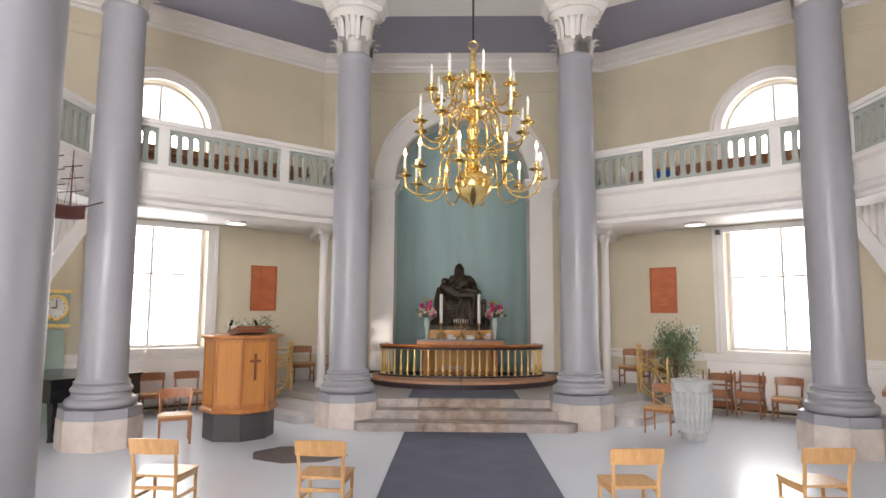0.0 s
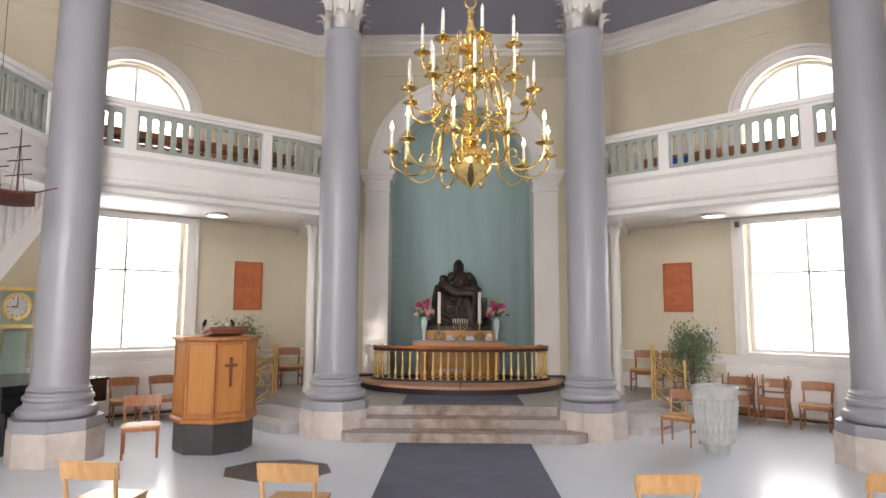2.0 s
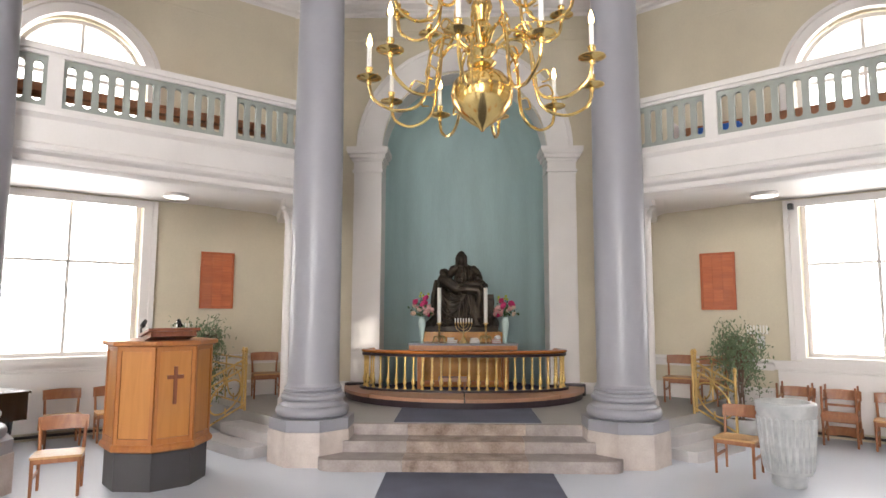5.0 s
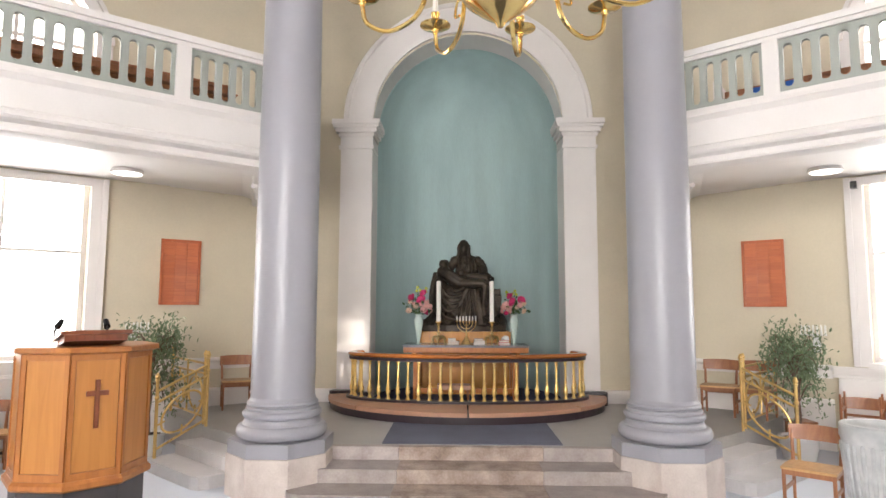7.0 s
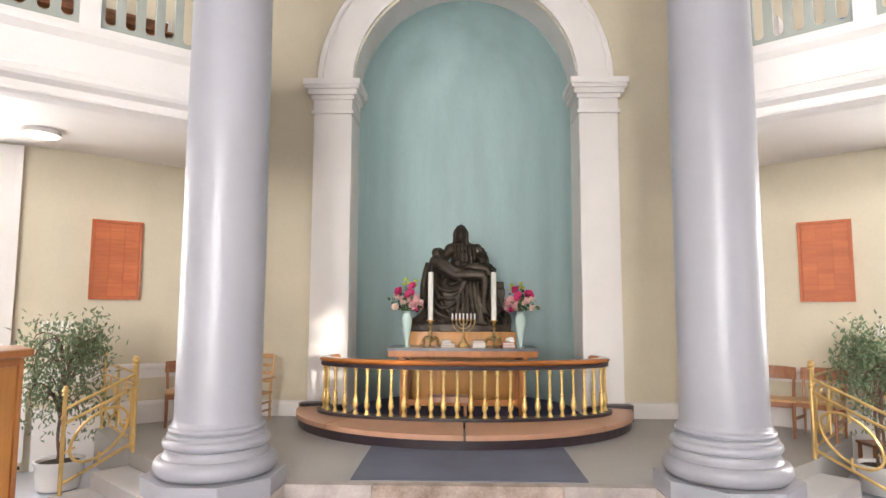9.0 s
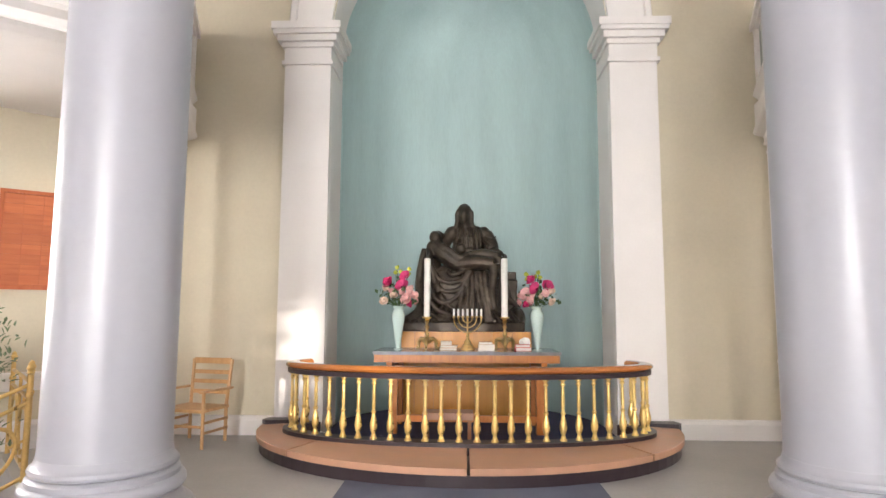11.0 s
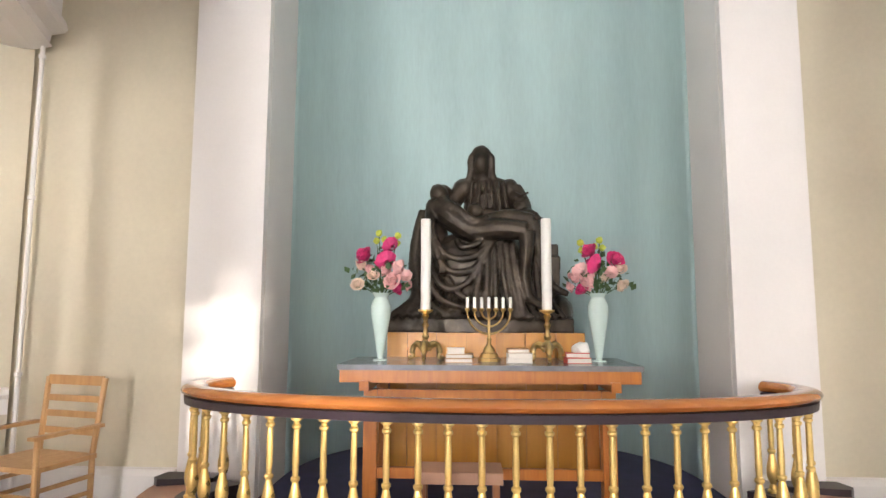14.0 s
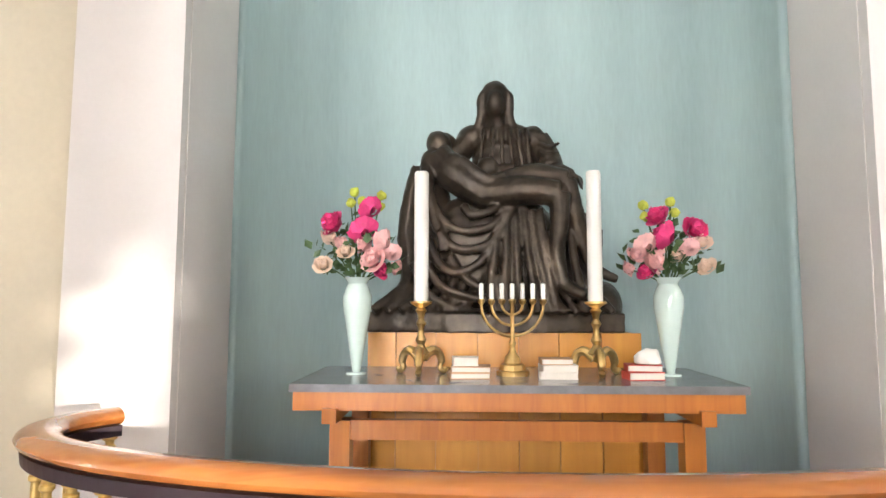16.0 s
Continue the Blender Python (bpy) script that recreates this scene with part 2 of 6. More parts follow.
def lathe(profile, n=32, bm=None, m=None, turn=0.0):
    """profile: (radius, z) from the bottom up."""
    bm = bm or bmesh.new()
    m = m or Matrix()
    rings = []
    for r, z in profile:
        rings.append([bm.verts.new(m @ Vector((r * math.cos(turn + 2 * math.pi * k / n), r * math.sin(turn + 2 * math.pi * k / n), z))) for k in range(n)])
    for a, b in zip(rings, rings[1:]):
        for k in range(n):
            bm.faces.new((a[k], a[(k + 1) % n], b[(k + 1) % n], b[k]))
    bm.faces.new(rings[0][::-1])
    bm.faces.new(rings[-1])
    return bm


def prism(points, z0, z1, bm=None, m=None):
    bm = bm or bmesh.new()
    m = m or Matrix()
    a = [bm.verts.new(m @ Vector((x, y, z0))) for x, y in points]
    b = [bm.verts.new(m @ Vector((x, y, z1))) for x, y in points]
    n = len(points)
    bm.faces.new(a[::-1])
    bm.faces.new(b)
    for k in range(n):
        bm.faces.new((a[k], a[(k + 1) % n], b[(k + 1) % n], b[k]))
    return bm


def tube(points, radius, n=8, bm=None, m=None):
    """A round bar along points; radius: one number or one a point."""
    bm = bm or bmesh.new()
    m = m or Matrix()
    pts = [Vector(p) for p in points]
    rad = radius if isinstance(radius, (list, tuple)) else [radius] * len(pts)
    rings, side = [], None
    for i, p in enumerate(pts):
        d = (pts[min(i + 1, len(pts) - 1)] - pts[max(i - 1, 0)]).normalized()
        if side is None:
            side = d.orthogonal().normalized()
        side = (side - d * side.dot(d))
        side = side.normalized() if side.length > 1e-6 else d.orthogonal().normalized()
        up = d.cross(side)
        rings.append([bm.verts.new(m @ (p + rad[i] * (side * math.cos(2 * math.pi * k / n) + up * math.sin(2 * math.pi * k / n)))) for k in range(n)])
    for a, b in zip(rings, rings[1:]):
        for k in range(n):
            bm.faces.new((a[k], a[(k + 1) % n], b[(k + 1) % n], b[k]))
    bm.faces.new(rings[0][::-1])
    bm.faces.new(rings[-1])
    return bm


def sweep(profile, path, bm=None):
    """profile: closed loop of (offset to the path's left, z); path: plan points, mitred."""
    bm = bm or bmesh.new()
    p = [Vector(q) for q in path]
    rings = []
    for i, q in enumerate(p):
        a = (q - p[i - 1]).normalized() if i else None
        b = (p[i + 1] - q).normalized() if i < len(p) - 1 else None
        na = Vector((-a.y, a.x)) if a else None
        nb = Vector((-b.y, b.x)) if b else None
        if na and nb:
            n = (na + nb).normalized()
            n = n / max(0.3, n.dot(na))
        else:
            n = na or nb
        rings.append([bm.verts.new((q.x + n.x * d, q.y + n.y * d, z)) for d, z in profile])
    k = len(profile)
    for a, b in zip(rings, rings[1:]):
        for j in range(k):
            bm.faces.new((a[j], a[(j + 1) % k], b[(j + 1) % k], b[j]))
    bm.faces.new(rings[0][::-1])
    bm.faces.new(rings[-1])
    return bm


def curve(points, steps=8):
    """Smooth line through control points."""
    P = [Vector(p) for p in points]
    out = []
    for i in range(len(P) - 1):
        a, b, c, d = P[max(i - 1, 0)], P[i], P[i + 1], P[min(i + 2, len(P) - 1)]
        for k in range(steps):
            t = k / steps
            out.append(0.5 * ((2 * b) + (c - a) * t + (2 * a - 5 * b + 4 * c - d) * t * t + (3 * b - a - 3 * c + d) * t ** 3))
    out.append(P[-1])
    return out


def ellipse(cx, cy, a, b, t0, t1, n):
    return [(cx + a * math.cos(t0 + (t1 - t0) * k / n), cy + b * math.sin(t0 + (t1 - t0) * k / n)) for k in range(n + 1)]


# ---- plan of the church ----
CX, CY = 3.55, 14.18            # corner between altar wall and slanting wall
SL = Vector((0.788, -0.616))   # direction of the right slanting wall, outwards
WALL_LEN = 7.4
EX, EY = CX + SL.x * WALL_LEN, CY + SL.y * WALL_LEN
BACK = -5.0
GAL = ((3.45, 14.18), (2.50, 11.50), (6.00, 8.70), (6.05, BACK))  # front line of the gallery
TOP = 8.54
PLAT = 0.44


def slant(side):
    """Frame on a slanting wall: x along it outwards, y into the room, z up."""
    x = Vector((side * SL.x, SL.y, 0))
    y = Vector((side * SL.y, -SL.x, 0))
    m = Matrix.Identity(4)
    m.col[0][:3], m.col[1][:3], m.col[2][:3], m.col[3][:3] = x, y, (0, 0, 1), (side * CX, CY, 0)
    return m


def holed_wall(length, holes, z0, z1, thick, m):
    """A wall slab with openings; holes: (x0, x1, zb, zt, arched)."""
    bm = bmesh.new()
    xs = 0.0
    for x0, x1, lst in holes:
        box(bm, xs, -thick, z0, x0, 0, z1, m)
        zz = z0
        for zb, zt, arched in lst:
            box(bm, x0, -thick, zz, x1, 0, zb, m)
            zz = zt
            if arched:
                r, c, n = (x1 - x0) / 2, (x0 + x1) / 2, 20
                top = zt + r + 0.02
                for k in range(n):
                    a0, a1 = math.pi * k / n, math.pi * (k + 1) / n
                    p = [(c + r * math.cos(a1), zt + r * math.sin(a1)), (c + r * math.cos(a0), zt + r * math.sin(a0)), (c + r * math.cos(a0), top), (c + r * math.cos(a1), top)]
                    f = [bm.verts.new(m @ Vector((x, 0, z))) for x, z in p]
                    g = [bm.verts.new(m @ Vector((x, -thick, z))) for x, z in p]
                    bm.faces.new(f)
                    bm.faces.new(g[::-1])
                    bm.faces.new((f[0], f[1], g[1], g[0]))
                zz = top
        box(bm, x0, -thick, zz, x1, 0, z1, m)
        xs = x1
    box(bm, xs, -thick, z0, length, 0, z1, m)
    return bm


# ---- floor, ground, walls ----
outline = [(-EX, BACK), (EX, BACK), (EX, EY), (CX, CY), (1.9, 17.4), (-1.9, 17.4), (-CX, CY), (-EX, EY)]
solid("floor", prism(outline, -0.12, 0.0), M_FLOOR, "pale grey polished stone floor of the church", "floor", kind="structure")
solid("ground", boxes((-400, -400, -0.6, 400, 400, -0.5)), M_GROUND, "dull green ground outside the church", "ground", kind="structure")

WIN_L, WIN_R, WIN_B, WIN_T = 2.69, 4.81, 1.27, 3.94
ARC_L, ARC_R, ARC_B, ARC_T = 2.74, 4.76, 4.7, 6.03
for side, nm in ((-1, "wall_northwest"), (1, "wall_northeast")):
    w = holed_wall(WALL_LEN, [(WIN_L, WIN_R, [(WIN_B, WIN_T, False), (ARC_B, ARC_T, True)])], 0, TOP, 0.55, slant(side))
    solid(nm, w, M_WALL, "cream plastered slanting church wall with a tall window", "wall", kind="structure")
for side, nm in ((-1, "wall_west"), (1, "wall_east")):
    m = Matrix.Identity(4)
    m.col[0][:3], m.col[1][:3], m.col[3][:3] = (0, -1, 0), (-side, 0, 0), (side * EX, EY, 0)
    ln = EY - BACK
    # side-wall openings are out of view, added to let sun and sky in
    w = holed_wall(ln, [(6.8, 9.2, [(WIN_B, WIN_T, False), (ARC_B, ARC_T, True)])] + ([(11.0, 13.4, [(WIN_B, WIN_T, False), (ARC_B, ARC_T, True)])] if side < 0 else []), 0, TOP, 0.55, m)
    solid(nm, w, M_WALL, "cream plastered side wall of the church", "wall", kind="structure")
SOUTH = Matrix.Identity(4)
SOUTH.col[0][:3], SOUTH.col[1][:3], SOUTH.col[3][:3] = (-1, 0, 0), (0, 1, 0), (EX, BACK, 0)
# invented openings behind the camera, added to light the niche from the front
solid("wall_south", holed_wall(2 * EX, [(EX - 0.2, EX + 2.0, [(WIN_B, WIN_T, False), (ARC_B, ARC_T, True)]), (EX + 3.0, EX + 5.2, [(WIN_B, WIN_T, False), (ARC_B, ARC_T, True)])], 0, TOP, 0.4, SOUTH), M_WALL, "cream plastered back wall of the church with added, unseen windows", "wall", kind="structure")

# altar wall with the round-headed niche
NR, NY, NS, NC = 1.675, 14.22, 5.27, -0.02
bm = bmesh.new()
box(bm, -CX - 0.3, NY, 0, NC - NR, NY + 0.62, NS)
box(bm, NC + NR, NY, 0, CX + 0.3, NY + 0.62, NS)
box(bm, -CX - 0.3, NY, NS + NR + 0.02, CX + 0.3, NY + 0.62, TOP)
for k in range(32):
    a0, a1 = math.pi * k / 32, math.pi * (k + 1) / 32
    top = NS + NR + 0.02
    p = [(NC + NR * math.cos(a1), NS + NR * math.sin(a1)), (NC + NR * math.cos(a0), NS + NR * math.sin(a0)), (NC + NR * math.cos(a0), top), (NC + NR * math.cos(a1), top)]
    f = [bm.verts.new((x, NY, z)) for x, z in p]
    bm.faces.new(f)
    g = [bm.verts.new((x, NY + 0.62, z)) for x, z in p]
    bm.faces.new(g)
    bm.faces.new((f[0], f[1], g[1], g[0]))
box(bm, -CX - 0.3, NY, NS, NC - NR, NY + 0.62, NS + NR + 0.02)
box(bm, NC + NR, NY, NS, CX + 0.3, NY + 0.62, NS + NR + 0.02)
solid("wall_north", bm, M_WALL, "cream plastered altar wall with a round-headed niche", "wall", kind="structure")

# the niche itself: half round with a half dome
bm = bmesh.new()
RY = 1.62
rows = []
for z in [0.0, 1.5, 3.0, 4.5, NS]:
    rows.append([bm.verts.new((NC + NR * math.cos(math.pi * k / 40), NY + 0.62 + RY * math.sin(math.pi * k / 40), z)) for k in range(41)])
for j in range(1, 15):
    e = math.pi / 2 * j / 14
    rows.append([bm.verts.new((NC + NR * math.cos(e) * math.cos(math.pi * k / 40), NY + 0.62 + RY * math.cos(e) * math.sin(math.pi * k / 40), NS + NR * math.sin(e))) for k in range(41)])
for a, b in zip(rows, rows[1:]):
    for k in range(40):
        bm.faces.new((a[k], a[k + 1], b[k + 1], b[k]))
niche = solid("wall_niche", bm, M_TEAL, "teal plastered round altar niche with a half dome", "niche", kind="structure", smooth=True)
th = niche.modifiers.new("thickness", "SOLIDIFY")
th.thickness, th.offset = 0.12, 1

# ceilings
INNER = [(-2.1, 10.65), (2.1, 10.65), (5.4, 8.6), (5.4, 4.0), (2.1, 1.8), (-2.1, 1.8), (-5.4, 4.0), (-5.4, 8.6)]
solid("ceiling", boxes((-EX - 0.5, BACK - 0.4, TOP, EX + 0.5, 15.0, TOP + 0.2)), M_LAV, "pale lavender painted outer ceiling", "ceiling", kind="structure")
solid("ceiling_inner", prism(INNER, TOP - 0.03, TOP - 0.004), M_CEIL, "white plaster ceiling over the nave", "ceiling", kind="structure")
BEAM = [(0, 10.85), (2.2, 10.85), (5.65, 8.75), (5.65, 3.7), (2.2, 1.6), (-2.2, 1.6), (-5.65, 3.7), (-5.65, 8.75), (-2.2, 10.85), (0, 10.85)]
bprof = [(-0.34, 8.12), (0.34, 8.12), (0.34, 8.22), (0.39, 8.25), (0.39, 8.44), (0.45, 8.49), (0.45, TOP - 0.002), (-0.45, TOP - 0.002), (-0.45, 8.49), (-0.39, 8.44), (-0.39, 8.25), (-0.34, 8.22)]
solid("trim_beam", sweep(bprof, BEAM), M_CEIL, "off-white plaster beam over the columns", "beam", kind="structure")

# cornices and lower trims run round the room
ROOM = [(EX, BACK), (EX, EY), (CX, CY), (-CX, CY), (-EX, EY), (-EX, BACK)]
ROOM = [(x, y + (0.05 if y == CY else 0)) for x, y in ROOM]


def room_trim(name, profile, path, label, material=None):
    return solid(name, sweep(profile, path), material or M_WHITE, label, "trim", kind="structure")


room_trim("trim_cornice", [(0.0, 8.14), (0.04, 8.14), (0.04, 8.21), (0.10, 8.24), (0.10, 8.28), (0.19, 8.36), (0.21, 8.42), (0.32, 8.49), (0.32, TOP - 0.003), (0.0, TOP - 0.003)], ROOM, "off-white moulded plaster cornice under the ceiling")
room_trim("trim_frieze", [(0.0, 7.62), (0.025, 7.62), (0.035, 7.66), (0.025, 7.70), (0.012, 7.71), (0.012, 7.84), (0.02, 7.85), (0.0, 7.87)], ROOM, "thin cream plaster string moulding on the wall", M_WALL)
for side, nm in ((1, "east"), (-1, "west")):
    for z0, z1, d, lab in ((1.12, 1.30, 0.05, "dado"),):
        s0 = (side * CX, CY)
        s1 = (side * (CX + SL.x * 2.2), CY + SL.y * 2.2)
        path = [s1, s0] if side > 0 else [s0, s1]
        room_trim("trim_dado_" + nm, [(0, 1.03), (0.04, 1.03), (0.04, 1.14), (0.075, 1.17), (0.075, 1.21), (0, 1.22)], path, "white moulded dado rail on the wall")
        room_trim("baseboard_" + nm, [(0, 0.0), (0.045, 0.0), (0.045, 0.68), (0.03, 0.72), (0, 0.73)], path, "tall white painted baseboard")
    px0, px1 = NC + side * 2.26, side * (CX + 0.02)
    path = [(px1, NY), (px0, NY)] if side > 0 else [(px0, NY), (px1, NY)]
    room_trim("baseboard_altar_" + nm, [(0, PLAT), (0.05, PLAT), (0.05, 0.61), (0.035, 0.65), (0, 0.66)], path, "tall white painted baseboard on the altar wall")

# white lining of the niche's reveal
bm = bmesh.new()
LINE = [(NC + (NR - 0.004) * math.cos(math.pi * k / 40), NS + (NR - 0.004) * math.sin(math.pi * k / 40)) for k in range(41)]
LINE = [(NC + NR - 0.004, PLAT)] + LINE + [(NC - NR + 0.004, PLAT)]
rings = [[bm.verts.new((x, y, z)) for y in (NY - 0.004, NY + 0.616)] for x, z in LINE]
for a, b in zip(rings, rings[1:]):
    bm.faces.new((a[0], a[1], b[1], b[0]))
lining = solid("trim_reveal", bm, M_WHITE, "off-white plastered reveal of the altar niche", "reveal", kind="structure")
lt = lining.modifiers.new("thickness", "SOLIDIFY")
lt.thickness, lt.offset = 0.003, 0

# pilasters, imposts and archivolt round the niche
for side, nm in ((-1, "west"), (1, "east")):
    x0, x1 = sorted((NC + side * NR, NC + side * 2.235))
    solid("trim_pilaster_" + nm, boxes((x0, NY - 0.07, PLAT, x1, NY - 0.002, NS - 0.42)), M_WHITE, "white plaster pilaster beside the altar niche", "pilaster", kind="structure", bevel=0.006)
    bm = bmesh.new()
    for o, z0, z1 in ((0.03, 4.83, 4.88), (0.006, 4.88, 5.05), (0.035, 5.05, 5.11), (0.08, 5.11, 5.19), (0.12, 5.19, 5.24), (0.14, 5.24, 5.33)):
        xi, xo = NC + side * (NR - o), NC + side * (2.235 + o)
        box(bm, min(xi, xo), NY - 0.075 - o, z0, max(xi, xo), NY + 0.5, z1)
    solid("trim_impost_" + nm, bm, M_WHITE, "white moulded plaster impost carrying the arch", "impost", kind="structure", bevel=0.008)
bm = bmesh.new()
aprof = [(NR, -0.005), (NR, 0.0), (NR, 0.06), (NR + 0.1, 0.075), (2.10, 0.075), (2.12, 0.10), (2.18, 0.10), (2.20, 0.07), (2.20, 0.0)]
rings = []
for k in range(49):
    a = math.pi * k / 48
    rings.append([bm.verts.new((NC + r * math.cos(a), NY - d, NS + 0.06 + r * math.sin(a) * (1.0 if r > 1.9 else 0.985))) for r, d in aprof])
for a, b in zip(rings, rings[1:]):
    for j in range(len(aprof) - 1):
        bm.faces.new((a[j], a[j + 1], b[j + 1], b[j]))
solid("trim_archivolt", bm, M_WHITE, "white plaster archivolt over the altar niche", "arch", kind="structure", smooth=True)

# ---- windows ----
def window(name, m, x0, x1, z0, z1, arched, label):
    w = thing(name, m, label, "window", "church windows", "structure")
    c, r = (x0 + x1) / 2, (x1 - x0) / 2
    # casing on the wall face
    bm = bmesh.new()
    if not arched:
        for q in ((x0 - 0.20, 0.0, z0 - 0.05, x0, 0.05, z1), (x1, 0.0, z0 - 0.05, x1 + 0.20, 0.05, z1), (x0 - 0.22, 0.05, z0 - 0.05, x0 - 0.14, 0.085, z1), (x1 + 0.14, 0.05, z0 - 0.05, x1 + 0.22, 0.085, z1), (x0, 0.0, z1 - 0.12, x1, 0.05, z1)):
            box(bm, *q)
    else:
        for q in ((x0 - 0.22, 0.0, z0, x0, 0.05, z1), (x1, 0.0, z0, x1 + 0.22, 0.05, z1)):
            box(bm, *q)
        rings = []
        for k in range(33):
            a = math.pi * k / 32
            rings.append([bm.verts.new((c + (r + o) * math.cos(a), d, z1 + (r + o) * math.sin(a))) for o, d in ((0, -0.08), (0, 0.05), (0.05, 0.05), (0.16, 0.05), (0.175, 0.085), (0.235, 0.085), (0.25, 0.0))])
        for a, b in zip(rings, rings[1:]):
            for j in range(6):
                bm.faces.new((a[j], a[j + 1], b[j + 1], b[j]))
    part("casing", bm, M_WHITE, w, "white painted casing")
    bm = bmesh.new()
    f = 0.07
    for q in ((x0, -0.34, z0, x0 + f, -0.26, z1), (x1 - f, -0.34, z0, x1, -0.26, z1), (x0, -0.34, z0, x1, -0.26, z0 + f), (c - 0.025, -0.33, z0, c + 0.025, -0.27, z1 + (r if arched else 0))):
        box(bm, *q)
    if arched:
        rings = []
        for k in range(33):
            a = math.pi * k / 32
            rings.append([bm.verts.new((c + q * math.cos(a), d, z1 + q * math.sin(a))) for q, d in ((r, -0.34), (r, -0.26), (r - f, -0.26), (r - f, -0.34))])
        for a, b in zip(rings, rings[1:]):
            for j in range(4):
                bm.faces.new((a[j], a[(j + 1) % 4], b[(j + 1) % 4], b[j]))
        box(bm, x0, -0.33, z1 - 0.03, x1, -0.27, z1 + 0.02)
    else:
        for zz in (z0 + 1.58,):
            box(bm, x0, -0.33, zz - 0.022, x1, -0.27, zz + 0.022)
    part("window_frame", bm, M_WHITE, w, "white painted glazing bars")
    if not arched:
        part("window_sill", boxes((x0 - 0.05, -0.30, z0 - 0.06, x1 + 0.05, 0.10, z0 + 0.005)), M_WHITE, w, "white window sill", bevel=0.01)
    for a, b in ((x0 + f, c - 0.025), (c + 0.025, x1 - f)):
        bm = bmesh.new()
        zt = z1 + (0.0 if arched else -0.02)
        box(bm, a, -0.303, z0 + f, b, -0.297, zt)
        g = part("pane", bm, M_GLASS, w)
        g.visible_shadow = False
    return w


def window_light(m, c, z0, z1, wd, power, nm):
    l = bpy.data.lights.new(nm, "AREA")
    l.shape, l.size, l.size_y, l.energy, l.color = "RECTANGLE", wd, z1 - z0, power, (1.0, 0.98, 0.965)
    o = new(nm, l)
    o.matrix_world = m @ Matrix.Translation((c, -0.52, (z0 + z1) / 2)) @ Matrix.Rotation(radians(90), 4, "X") @ Matrix.Rotation(radians(0), 4, "Z")
    return o


n = 0
for side in (-1, 1):
    sm = slant(side)
    south = Matrix.Identity(4)
    south.col[0][:3], south.col[1][:3], south.col[3][:3] = (0, -1, 0), (-side, 0, 0), (side * EX, EY, 0)
    # only the slanting-wall windows are known; side and back ones are added for light
    for m, c, hw in ((sm, (WIN_L + WIN_R) / 2, (WIN_R - WIN_L) / 2), (south, 8.0, 1.2), *([(south, 12.2, 1.2)] if side < 0 else []), (SOUTH, EX + (4.1 if side > 0 else 0.9), 1.1)):
        n += 1
        window("window_%d" % n, m, c - hw, c + hw, WIN_B, WIN_T, False, "tall white window with clear panes, glaring daylight outside")
        # back-wall fill lamps are strongest, to brighten niche and altar wall
        window_light(m, c, WIN_B, WIN_T, 2 * hw, WINDOW_POWER * (0.85 if m is sm else 1.9 if m is SOUTH else 0.6), "window_daylight")
        n += 1
        window("window_%d" % n, m, c - hw + 0.05, c + hw - 0.05, ARC_B, ARC_T, True, "round-headed white gallery window with bright panes")
        window_light(m, c, ARC_B, ARC_T + 0.8, 2 * hw - 0.3, WINDOW_POWER * (0.5 if m is sm else 2.2 if m is SOUTH else 0.4), "window_daylight")

# added glowing cylinder outside; stands in for the overexposed daylight behind the panes
M_OUTDOOR_GLOW = glow("outdoor_glow", (1.0, 0.99, 0.97), 1.6)
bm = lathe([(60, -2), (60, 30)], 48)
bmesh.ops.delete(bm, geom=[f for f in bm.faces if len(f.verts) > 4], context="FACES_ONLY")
GLOW_SCREEN = solid("backdrop", bm, M_OUTDOOR_GLOW, "added glowing pale screen standing in for overexposed daylight outside", "backdrop", kind="structure")
GLOW_SCREEN.visible_shadow = False

